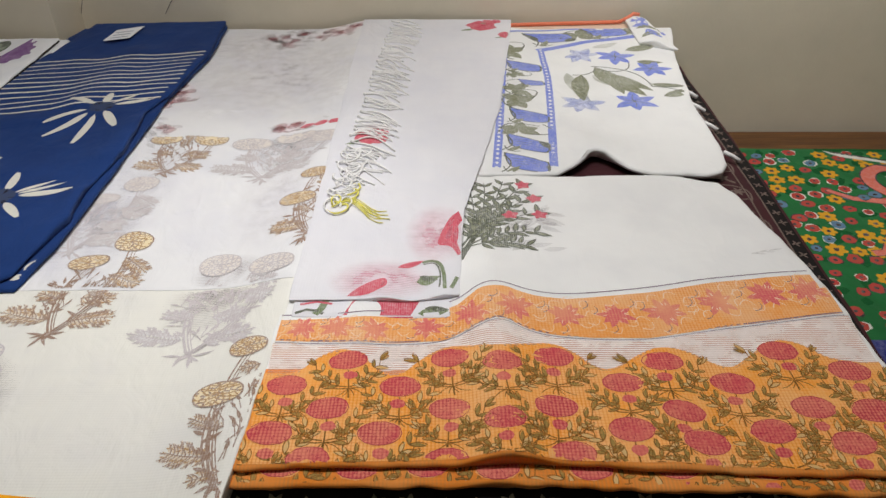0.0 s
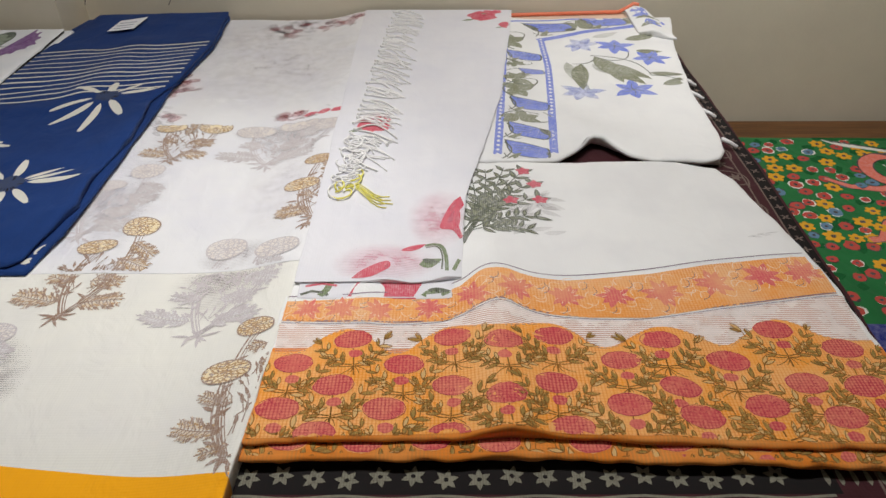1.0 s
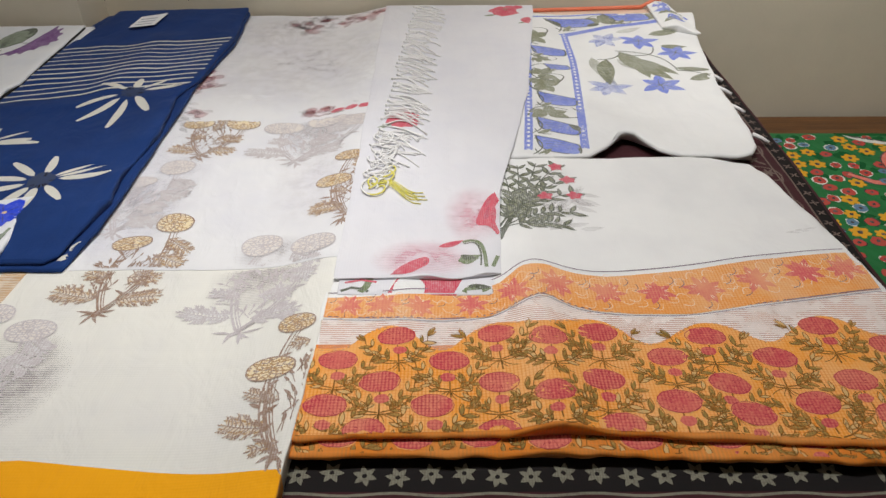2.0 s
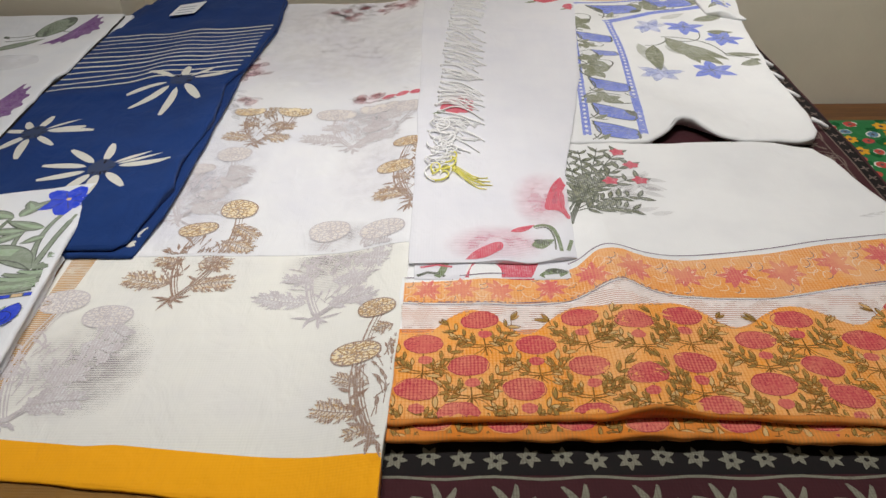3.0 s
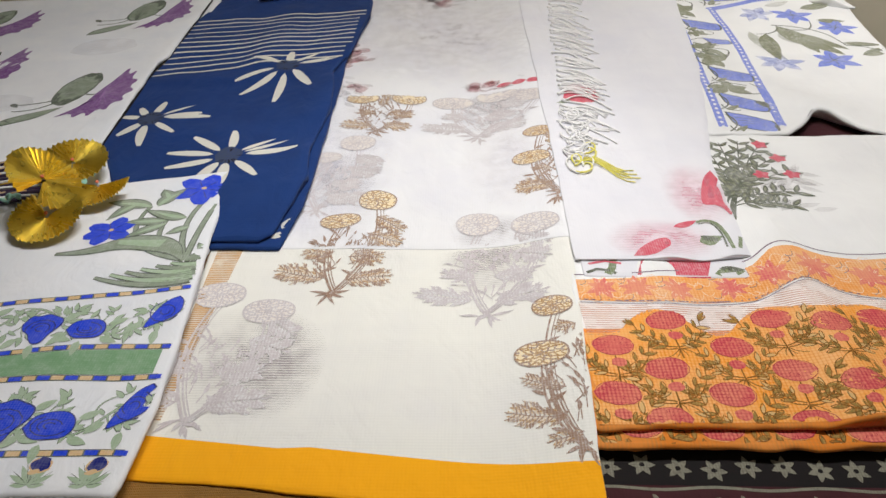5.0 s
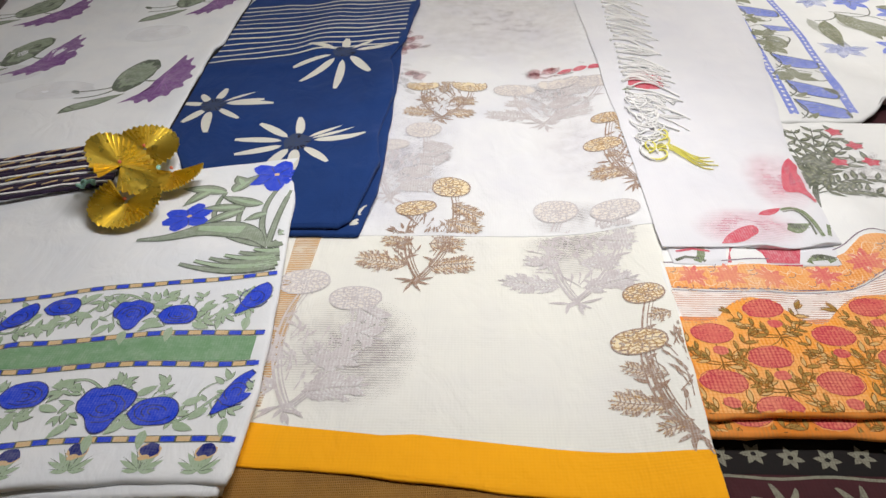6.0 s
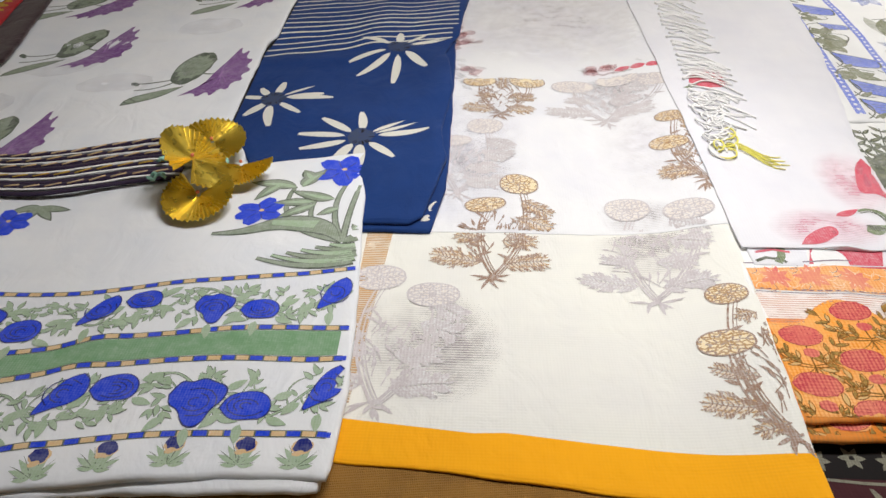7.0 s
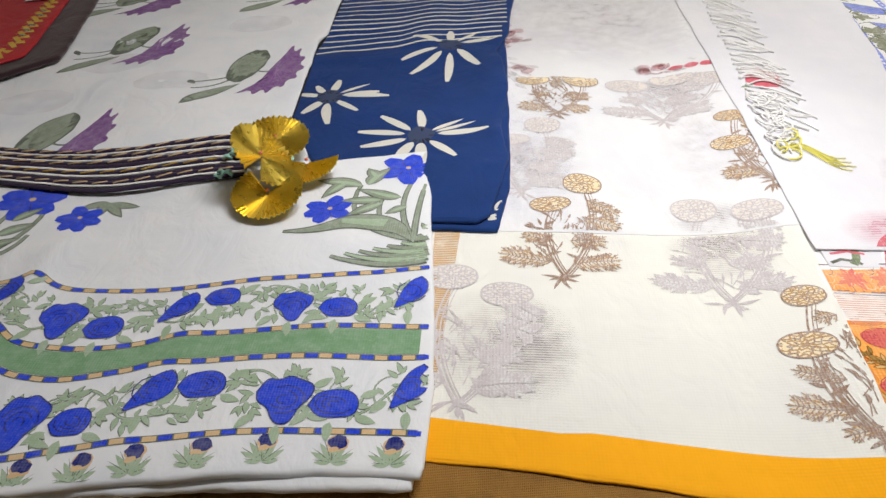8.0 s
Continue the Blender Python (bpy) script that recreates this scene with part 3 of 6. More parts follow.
def marigold(k, line=0.0108, heads=HEADS_FULL, leaves=LEAVES_FULL, slim=1.0):
    """A flowering marigold plant, foot at the origin, one unit tall. Slots: stems, head ground, head lines, leaf ground."""
    for leaf in leaves:
        lobed_leaf(k, *leaf, line=line * 0.85)
    for x, y, rx, ry, lean in heads:
        bow = 0.10 if x < 0 else -0.10
        for off, w in ((0.0, 1.5), (0.026, 0.9), (0.045, 0.6)):
            k.curve((off * 0.8, 0.02), (x + off, y - ry * 0.7), bow, line * w, 0, 0.6, 24)
        for q in range(6):
            f = 0.22 + 0.11 * q
            side = -1 if q % 2 else 1
            px, py = x * f - (y - ry) * bow * 4 * f * (1 - f), (y - ry) * f + x * bow * 4 * f * (1 - f)
            turn = math.degrees(math.atan2(y, x)) + side * random.uniform(30, 60)
            k.leaf(px, py, random.uniform(0.06, 0.10), 0.026, turn, 0, 0.2 * side, 4)
        for q in range(7):
            k.leaf(x + rx * (0.26 * q - 0.8) * 0.6, y - ry * 1.02, 0.085, 0.026, 60 + 10 * q + random.uniform(-15, 15), 0, 0.1, 4)
    for q in range(9):
        k.leaf(random.uniform(-0.03, 0.04), random.uniform(-0.02, 0.05), random.uniform(0.07, 0.13), 0.022, 165 + 24 * q + random.uniform(-8, 8), 0, 0.15, 4)
    for q in range(int(46 * slim)):
        a, r = random.uniform(0, 6.28), math.sqrt(random.random())
        x, y = 0.02 + 0.20 * slim * r * math.cos(a), 0.42 + 0.24 * r * math.sin(a)
        turn = math.degrees(math.atan2(y - 0.1, x)) + random.uniform(-45, 45)
        k.leaf(x, y, random.uniform(0.05, 0.085), random.uniform(0.014, 0.022), turn, 0, 0.15, 3)
        k.stroke([(x, y), (x - 0.06 * math.cos(radians(turn)), y - 0.06 * math.sin(radians(turn)))], line * 0.55, 0)
    k.tier += 2
    for x, y, rx, ry, lean in heads:
        flower_head(k, x, y, rx, ry, lean, line)


def soft_wash(k, x, y, rx, ry, colour=(0.47, 0.42, 0.43), strength=0.55):
    """One patch of a lower cloth seen through a sheer one; its material fades it outward."""
    cx, cy = k.put(x, y)
    k.mats = [fading_mat("layer_below", colour, cx, cy, rx * k.size, ry * k.size, strength)]
    rings = [[(x + f / 16 * rx * math.cos(w * math.pi / 24), y + f / 16 * ry * math.sin(w * math.pi / 24)) for w in range(48)] for f in range(1, 17)]
    k.poly(rings, 0, (x, y))


def pink_sprig(k):
    """A pink thistle head cupped by two fans of olive leaves; centre of the head at the origin, units in head widths."""
    fan = []
    for side in (-1, 1):
        for bx, by, ex, ey, n in ((0.03, -1.0, 0.86, -0.06, 4), (0.04, -1.05, 0.66, -0.66, 3)):
            k.curve((side * bx, by), (side * ex, ey), -0.20 * side, 0.035, 0, 0.6, 7)
            for q in range(n):
                f = (q + 1) / n
                bow = 0.8 * f * (1 - f) * -0.20 * side
                dx, dy = side * (ex - bx), ey - by
                px, py = side * bx + dx * f - dy * bow, by + dy * f + dx * bow
                t = math.degrees(math.atan2(dy, dx))
                for spread in (-40, 40) if q < n - 1 else (-22, 14):
                    fan.append((px, py, random.uniform(0.28, 0.42), t + spread + random.uniform(-12, 12)))
    k.stroke([(0, -1.38), (0.01, -0.9), (0, -0.25)], 0.045, 0, 0.7)
    for q in range(4):
        k.curve((0, -1.05), (0.14 * (q - 1.5) * 2, -1.32), 0.1, 0.028, 0, 0.6, 4)
    k.tier += 1
    for px, py, d, t in fan:
        k.leaf(px, py, d, d * 0.32, t, 2 if random.random() < 0.3 else 5, 0.12 * (1 if px < 0 else -1), 4)
    k.tier += 1
    for px, py, d, t in fan:
        c, s = math.cos(radians(t)), math.sin(radians(t))
        k.curve((px, py), (px + d * c, py + d * s), 0.16, 0.026, 0, 0.7, 4)
        k.curve((px, py), (px + d * c, py + d * s), -0.16, 0.024, 0, 0.7, 4)
    k.blob(0, 0, 0.535, 0.365, 4, 0, 0.08, 20)
    k.tier += 1
    k.blob(0, 0, 0.51, 0.345, 1, 0, 0.09, 20)
    k.blob(0.06, -0.58, 0.19, 0.15, 1, 0, 0.1, 12)
    k.tier += 1
    for q in range(22):
        a, r = random.uniform(0, 6.28), random.uniform(0.2, 0.9)
        k.leaf(0.47 * r * math.cos(a), 0.32 * r * math.sin(a), 0.11, 0.018, math.degrees(a), 3, 0, 3)
    k.stroke([(0.51 * math.cos(w * 0.45), 0.345 * math.sin(w * 0.45)) for w in range(15)], 0.018, 3)


def star_flower(k):
    arms = [45 * q + random.uniform(-10, 10) for q in range(8)]
    for q in range(9):
        a = 0.7 * q + random.uniform(-0.2, 0.2)
        x, y = 1.35 * math.cos(a), 0.95 * math.sin(a)
        k.curve((x - 0.32, y), (x + 0.32, y + random.uniform(-0.25, 0.25)), random.choice((-0.5, 0.5)), 0.055, 1, 0.5, 6)
        if q % 3 == 0:
            k.curve((x - 0.3, y - 0.15), (x + 0.2, y + 0.3), -0.3, 0.045, 2, 0.5, 6)
    k.tier += 1
    for a in arms:
        k.leaf(0, 0, random.uniform(0.85, 1.1), 0.42, a, 0, random.uniform(-0.1, 0.1), 5)
    k.blob(0, 0, 0.52, 0.48, 0, 0, 0.14, 14)
    k.tier += 1
    for q in range(10):
        a = random.uniform(0, 6.28)
        k.leaf(0.4 * math.cos(a), 0.4 * math.sin(a), 0.3, 0.05, math.degrees(a), 1, 0.2, 3)


def daisy(k, tips, width):
    """Petals from the eye to the given tips, in metres from the eye's centre."""
    for x, y in tips:
        d = math.hypot(x, y)
        c, s = x / d, y / d
        w = width * 0.9 * (0.5 if s > 0.3 and c > 0.4 else 1.0) * random.uniform(0.85, 1.1)
        k.leaf(0.25 * x, 0.25 * y, 0.77 * d, w, math.degrees(math.atan2(y, x)), 0, random.uniform(-0.10, 0.14), 9, c < 0.4 or s < 0.3)
    k.tier += 1
    k.blob(0, 0, 0.027, 0.031, 1, 0, 0.14, 16)
    k.tier += 1
    for q in range(18):
        a = random.uniform(0, 6.28)
        k.leaf(0.014 * math.cos(a), 0.014 * math.sin(a), 0.017, 0.002, math.degrees(a), 2, 0, 3)


FLAME = ((0.098, 0.055), (0.135, 0.115), (0.146, 0.19), (0.157, 0.25), (0.167, 0.33), (0.178, 0.272), (0.193, 0.305), (0.193, 0.252), (0.214, 0.25), (0.204, 0.212),
         (0.224, 0.19), (0.204, 0.165), (0.216, 0.142), (0.192, 0.132), (0.192, 0.098), (0.173, 0.104), (0.163, 0.06), (0.152, 0.088), (0.136, 0.052), (0.127, 0.078))


def purple_bud(k):
    """A feathered bud beyond a fan leaf on a curled stem, in metres from the tip of its long leaf."""
    k.curve((-0.017, 0.114), (0.068, 0.150), -0.10, 0.0045, 1, 1, 10)
    k.curve((-0.004, 0.078), (0.066, 0.128), -0.12, 0.0045, 1, 1, 10)
    k.leaf(-0.024, 0.125, 0.03, 0.016, -60, 1, 0.2, 5)
    k.leaf(-0.002, -0.004, 0.148, 0.036, 56, 1, -0.12, 9)
    k.blob(0.088, 0.205, 0.038, 0.090, 1, -8, 0.05, 22)
    k.curve((0.118, 0.172), (0.155, 0.178), -0.2, 0.005, 1, 1, 6)
    k.tier += 1
    k.leaf(0.002, 0.002, 0.138, 0.028, 56, 0, -0.12, 9)
    k.blob(0.087, 0.205, 0.034, 0.084, 0, -8, 0.05, 22)
    k.tier += 1
    for q in range(9):
        k.curve((0.084, 0.120), (0.062 + 0.007 * q, 0.270 - 0.010 * abs(q - 3)), 0.05, 0.0018, 1, 0.5, 6)
    k.tier += 1
    mid = (0.165, 0.165)
    rim = smooth_line(list(FLAME) + [FLAME[0]], 1)[:-1]
    k.poly([[((x + mid[0]) / 2, (y + mid[1]) / 2) for x, y in rim], rim], 2, mid)
    k.tier += 1
    for x, y in FLAME[4::2]:
        k.curve((0.160, 0.165), (0.3 * mid[0] + 0.7 * x, 0.3 * mid[1] + 0.7 * y), 0.06, 0.0022, 3, 0.4, 5)


ROSES = {
    "trumpet": ((-1.0, 0.3), (-0.72, 0.9), (-0.3, 0.8), (0.1, 1.0), (0.5, 0.82), (1.05, 0.6), (0.98, 0.1), (0.6, -0.3), (0.4, -0.9), (0.0, -1.0), (-0.3, -0.75), (-0.5, -0.3), (-0.92, -0.1)),
    "oval": ((-1.0, -0.2), (-0.82, 0.5), (-0.3, 0.78), (0.3, 0.9), (0.8, 0.62), (1.0, 0.0), (0.8, -0.6), (0.2, -0.72), (-0.5, -0.82)),
    "slim": ((0.45, 1.0), (0.85, 0.75), (0.95, 0.1), (0.6, -0.35), (0.1, -0.6), (-0.4, -0.85), (-0.8, -1.05), (-0.88, -0.9), (-0.7, -0.3), (-0.5, 0.25), (-0.1, 0.75)),
}


def cobalt_rose(k, form, sx, sy):
    grow = 0.80 if form == "slim" else 0.92
    rim = [(x * sx * grow, y * sy * grow) for x, y in ROSES[form]]
    rim = smooth_line(rim + rim[:1], 2)[:-1]
    k.tier = 4
    for x, y, a in ((-0.85, -0.6, 215), (0.85, -0.5, -30), (0.0, -0.95, 260), (0.9, 0.5, 20)):
        k.leaf(x * sx, y * sy, 0.028, 0.013, a, 2, 0.2, 5)
    for edge, slot in ((1.06, 1), (1.0, 0)):
        k.tier += 1
        k.poly([[(x * 0.5, y * 0.5) for x, y in rim], [(x * edge, y * edge) for x, y in rim]], slot, (0, 0))
    k.tier += 1
    for r in (0.72, 0.46, 0.22):
        a0 = random.uniform(0, 6)
        k.stroke([(r * sx * math.cos(a0 + t * 0.55), 0.75 * r * sy * math.sin(a0 + t * 0.55)) for t in range(8)], 0.0018, 1)


def cobalt_bloom(k):
    for q in range(6):
        k.leaf(0, 0, 1.0, 0.72, 60 * q + random.uniform(-14, 14), 0, 0.08, 6, True)
    k.blob(0, 0, 0.4, 0.4, 0)
    k.tier += 1
    k.blob(0.05, 0.05, 0.10, 0.10, 1)
    for q in range(6):
        a = radians(60 * q + 30)
        k.leaf(0.12 * math.cos(a), 0.12 * math.sin(a), 0.6, 0.04, 60 * q + 30, 2, 0, 3)


def mini_rose(k):
    for side in (-1, 1):
        for q, (d, a) in enumerate(((1.3, 60), (1.2, 30), (1.1, 85), (0.8, 0))):
            k.leaf(0, -0.9, d, 0.34, 90 - side * (90 - a), 1, 0.1, 5)
            k.leaf(0, -0.9, d * 1.1, 0.05, 90 - side * (80 - a), 3, 0.1, 4)
    k.tier += 1
    k.blob(0.1, 0.25, 0.52, 0.48, 2, 0, 0.1)
    k.tier += 1
    k.blob(0.1, 0.30, 0.46, 0.42, 0, 0, 0.15)
    k.tier += 1
    k.blob(-0.05, -0.15, 0.28, 0.16, 2, 20, 0.1)


def vine(k, line_a, line_b, n, size):
    """A stem that swings between two lines, with leafy shoots on both sides."""
    def at(f, v):
        f = max(0, min(1, f))
        return along(line_a, f).lerp(along(line_b, f), v)

    def swing(f):
        return 0.5 + 0.26 * math.sin(f * 21.0) + 0.06 * math.sin(f * 50.0)
    stem = [tuple(at(q / 160, swing(q / 160))) for q in range(161)]
    k.stroke(stem, size * 0.20, 1)
    leaves, shoots = [], []
    for q in range(n):
        f = (q + random.uniform(0.3, 0.7)) / n
        v = swing(f)
        goal = random.uniform(0.62, 0.78) if q % 2 else random.uniform(0.22, 0.38)
        a, b = at(f, v), at(f + random.choice((-1, 1)) * random.uniform(0.015, 0.035), goal)
        shoots.append((tuple(a), tuple(b), random.choice((-0.3, 0.3))))
        turn = math.degrees(math.atan2(b.y - a.y, b.x - a.x))
        for w, spread in ((0.3, 70), (0.6, -60), (0.85, 50), (1.0, -20), (1.0, 25)):
            p = a.lerp(b, w)
            leaves.append((p.x, p.y, size * random.uniform(0.62, 1.0), turn + spread + random.uniform(-20, 20), random.uniform(-0.3, 0.3)))
    for a, b, bow in shoots:
        k.curve(a, b, bow, size * 0.13, 1, 0.7, 7)
    k.tier += 1
    k.stroke(stem, size * 0.13, 0)
    for a, b, bow in shoots:
        k.curve(a, b, bow, size * 0.08, 0, 0.7, 7)
    for x, y, d, turn, bend in leaves:
        k.leaf(x, y, d * 1.04, d * 0.44, turn, 1, bend, 6)
    k.tier += 1
    for x, y, d, turn, bend in leaves:
        k.leaf(x, y, d, d * 0.36, turn + 2, 0, bend, 6)


def dashes(k, line, count, width, a=0, b=1, edge=2):
    """A rope line: alternate dashes with a dark edge."""
    rim = [along(line, q / (count * 3)) for q in range(count * 3 + 1)]
    k.stroke([tuple(p) for p in rim], width * 1.35, edge)
    k.tier += 1
    for q in range(count):
        pts = [tuple(along(line, (q + 0.06 + 0.88 * w / 4) / count)) for w in range(5)]
        k.stroke(pts, width, a if q % 2 else b)


def shifted(line, dy):
    return [(x, y + dy) for x, y in line]


# ---- table and low bench ----
table = thing("display_table", (-0.8, 1.4, 0), "wide honey-coloured wooden display table covered with folded cloths", "table")
box_part("tabletop", (-1.195, 0.34, TOP - 0.035, 0.66, 2.40, TOP), m_wood, table, bevel=0.004)
box_part("side_leaf", (-2.6, 0.34, TOP - 0.035, -1.197, 2.225, TOP), m_wood, table, bevel=0.004)
for x in (-2.5, 0.56):
    for y in (0.45, 2.12 if x < 0 else 2.28):
        box_part("leg", (x, y, 0, x + 0.07, y + 0.07, TOP - 0.036), m_wood, table)
bench = thing("low_bench", (1.4, 1.6, 0), "low brown wooden bench standing against the cream wall", "bench")
BZ = 0.37
for q in range(5):
    box_part("plank", (0.72, 0.5 + 0.381 * q, BZ - 0.04, 2.3, 0.5 + 0.381 * q + 0.378, BZ), m_darkwood, bench, bevel=0.003)
for x in (0.78, 2.18):
    for y in (0.56, 2.3):
        box_part("leg", (x, y, 0, x + 0.06, y + 0.06, BZ - 0.041), m_darkwood, bench)
matting = thing("ribbed_mat", (-1.3, 0.7, TOP), "honey-brown ribbed woven mat spread on the wooden table", "mat")
s_mat = Sheet([(-2.5, 0.35), (-0.29, 0.35)], [(-2.5, 1.3), (-0.29, 1.3)], [(-2.5, 0.35), (-2.5, 1.3)], [(-0.29, 0.35), (-0.29, 1.3)], TOP + 0.0045, wave=0.0006)
part("weave", s_mat.slab(0.003, 0.03), m_mat, matting)


def wall_crack(pts):
    bm = bmesh.new()
    for a, b in zip(pts, pts[1:]):
        va = [bm.verts.new((a[0] + d, WALL_Y - 0.003, a[1])) for d in (-0.0012, 0.0012)]
        vb = [bm.verts.new((b[0] + d, WALL_Y - 0.003, b[1])) for d in (-0.0012, 0.0012)]
        bm.faces.new((va[0], va[1], vb[1], vb[0]))
    return tagged(part("wall_scratch", bm, i_eye), "thin dark scratch in the cream wall paint", "scratch", kind="structure")


wall_crack([(-1.20, 0.79), (-1.185, 0.83), (-1.17, 0.85), (-1.155, 0.88)])
wall_crack([(-0.92, 0.79), (-0.90, 0.82), (-0.87, 0.86)])

# ---- maroon cover ----
maroon = thing("maroon_bedcover", (0.2, 1.5, TOP), "dark maroon block-printed cotton cover lying under other cloths", "bedcover")
s_maroon = Sheet([(-0.30, 0.36), (0.665, 0.36)], [(-0.30, 2.40), (0.70, 2.40)], [(-0.30, 0.36), (-0.30, 2.40)], [(0.665, 0.36), (0.685, 0.9), (0.70, 1.4), (0.70, 2.40)], TOP + 0.004, wave=0.001)
part("cloth", s_maroon.slab(0.004, 0.03), m_maroon, maroon)
k = Ink(s_maroon, [i_blackband, i_star])
k.band([(-0.29, 0.535), (0.50, 0.535)], [(-0.29, 0.60), (0.50, 0.60)], 0, 30)
k.tier += 1
k.stroke([(-0.29 + 0.02 * q, 0.531 + 0.002 * math.sin(q)) for q in range(40)], 0.004, 1)
k.stroke([(-0.29 + 0.02 * q, 0.603 + 0.002 * math.sin(q)) for q in range(40)], 0.004, 1)
star_border = k.done("star_border", maroon, "black border with putty-coloured lines")
for q in range(17):
    k = Ink(s_maroon, [i_star, i_blackband], (-0.255 + 0.0425 * q, 0.560 + 0.004 * math.sin(q * 1.7)), 0.0165, random.uniform(0, 60), lift=0.0016)
    for w in range(6):
        k.leaf(0, 0, 1.0, 0.5, 60 * w, 0, 0, 4)
    k.blob(0, 0, 0.5, 0.5, 0)
    k.tier += 1
    k.blob(0, 0, 0.2, 0.2, 1)
    k.done("printed_star", star_border)
for q in range(9):
    k = Ink(s_maroon, [i_star], (-0.20 + 0.085 * q, 0.485), 0.040, -20 + random.uniform(-10, 10))
    for a in (20, 65, 110, 160):
        k.leaf(0, 0, 0.9, 0.26, a, 0, 0.35, 7, True)
    k.stroke([(0, -0.6), (0.03, -0.3), (0, 0)], 0.08, 0)
    k.done("printed_leaf", maroon)
k = Ink(s_maroon, [i_star], (0.56, 0.555), 0.02)
for q in range(5):
    k.leaf(-3.6 + 0.9 * q, -0.4, 1.5, 0.4, 80, 0, 0.2, 5)
k.done("printed_leaf", maroon)
# side border: scrolls, rosettes and a black edge with leaves
k = Ink(s_maroon, [i_blackband, i_scroll])
k.band([(0.640, 0.5), (0.656, 0.9), (0.668, 1.4), (0.668, 2.3)], [(0.661, 0.5), (0.680, 0.9), (0.695, 1.4), (0.695, 2.3)], 0, 90, 2)
k.tier += 1
for off in (0.0, -0.022, -0.085):
    k.stroke([(0.638 + off + 0.028 * min(1, q / 40), 0.5 + 0.02 * q) for q in range(92)], 0.0035, 1)
side_border = k.done("side_border", maroon, "black edge with putty lines")
for q in range(30):
    y = 0.55 + 0.06 * q
    x = 0.593 + 0.028 * min(1, (y - 0.5) / 0.8)
    k = Ink(s_maroon, [i_scroll], (x, y), 0.031, 0, -1 if q % 2 else 1)
    k.curve((-0.7, -1.2), (0.7, 1.2), 0.35, 0.13, 0, 0.9, 10)
    for w in range(6):
        k.leaf(-0.25, 0.25, 0.55, 0.24, 60 * w + 15, 0, 0, 4)
    k.leaf(0.5, -0.6, 0.8, 0.28, 120, 0, 0.3, 5)
    k.done("scroll_print", maroon)
for q in range(48):
    y = 0.55 + 0.037 * q
    k = Ink(s_maroon, [i_scroll], (0.652 + 0.028 * min(1, (y - 0.5) / 0.8), y), 0.010, random.uniform(0, 90), lift=0.0018)
    for w in range(4):
        k.leaf(0, 0, 1.1, 0.45, 90 * w, 0, 0.2, 4)
    k.done("edge_leaf_print", side_border)

# ---- orange saree ----
orange = thing("orange_saree", (0.1, 1.0, TOP), "folded white and orange gauze saree with pink flower prints", "saree")
HUMP = [(0.085, 0.60, 0.075, 1.02, 0.045, 0.016), (0.45, 1.02, 0.62, 0.95, 0.09, 0.006), (-0.15, 0.62, -0.12, 0.9, 0.03, 0.003), (0.30, 0.60, 0.33, 0.78, 0.03, 0.004)]
s_orange = Sheet([(-0.266, 0.597), (0.08, 0.606), (0.40, 0.592), (0.66, 0.584)], [(-0.25, 1.345), (0.50, 1.348)],
                 [(-0.266, 0.597), (-0.25, 1.345)], [(0.66, 0.584), (0.645, 0.9), (0.625, 1.1), (0.60, 1.25), (0.57, 1.315), (0.50, 1.348)], TOP + 0.036, HUMP, 0.003, 2.0)


def two_tone(slab, y):
    verts, faces = slab
    edge = y if callable(y) else (lambda x: y)
    return verts, faces, [1 if sum(verts[i][1] for i in f) / len(f) < edge(sum(verts[i][0] for i in f) / len(f)) else 0 for f in faces]


part("top_fold", two_tone(s_orange.slab(0.009, 0.010, ragged=0.004), 0.77), [m_cotton, m_orange], orange)
for fz, fy, seed in ((0.015, 0.588, 6.0), (0.0255, 0.578, 5.0)):
    s_orange2 = Sheet([(-0.266, fy), (0.08, fy + 0.004), (0.40, fy - 0.008), (0.67, fy - 0.022)], [(-0.25, 1.33), (0.52, 1.33)], [(-0.266, fy), (-0.25, 1.33)],
                      [(0.67, fy - 0.022), (0.65, 0.9), (0.60, 1.25), (0.52, 1.33)], TOP + fz, [(0.085, 0.5, 0.085, 0.7, 0.04, 0.003), (0.3, 0.5, 0.32, 0.7, 0.03, 0.002)], 0.002, seed, 8.0)
    part("lower_fold", two_tone(s_orange2.slab(0.0095, 0.012, ragged=0.005), 0.9), [m_cotton, m_orange], orange)
L_TOP = [(-0.30, 0.890), (-0.247, 0.890), (-0.082, 0.897), (0.021, 0.922), (0.060, 0.958), (0.105, 0.967), (0.156, 0.953), (0.203, 0.947), (0.35, 0.962), (0.453, 0.983), (0.608, 1.003), (0.66, 1.008)]
L_LOW = [(-0.30, 0.832), (-0.166, 0.826), (-0.078, 0.823), (0.001, 0.830), (0.056, 0.858), (0.094, 0.874), (0.128, 0.858), (0.171, 0.846), (0.232, 0.838), (0.321, 0.839), (0.416, 0.857), (0.511, 0.871), (0.598, 0.885), (0.66, 0.893)]
SCALLOP = [(-0.30, 0.765), (-0.234, 0.759), (-0.209, 0.763), (-0.184, 0.798), (-0.147, 0.814), (-0.11, 0.785), (-0.083, 0.758), (-0.058, 0.760), (-0.025, 0.798), (0.010, 0.820), (0.054, 0.808),
           (0.088, 0.804), (0.124, 0.820), (0.165, 0.829), (0.201, 0.804), (0.221, 0.772), (0.250, 0.769), (0.286, 0.797), (0.326, 0.820), (0.367, 0.810), (0.394, 0.784), (0.423, 0.769),
           (0.458, 0.797), (0.507, 0.836), (0.546, 0.822), (0.569, 0.794), (0.607, 0.783), (0.66, 0.785)]
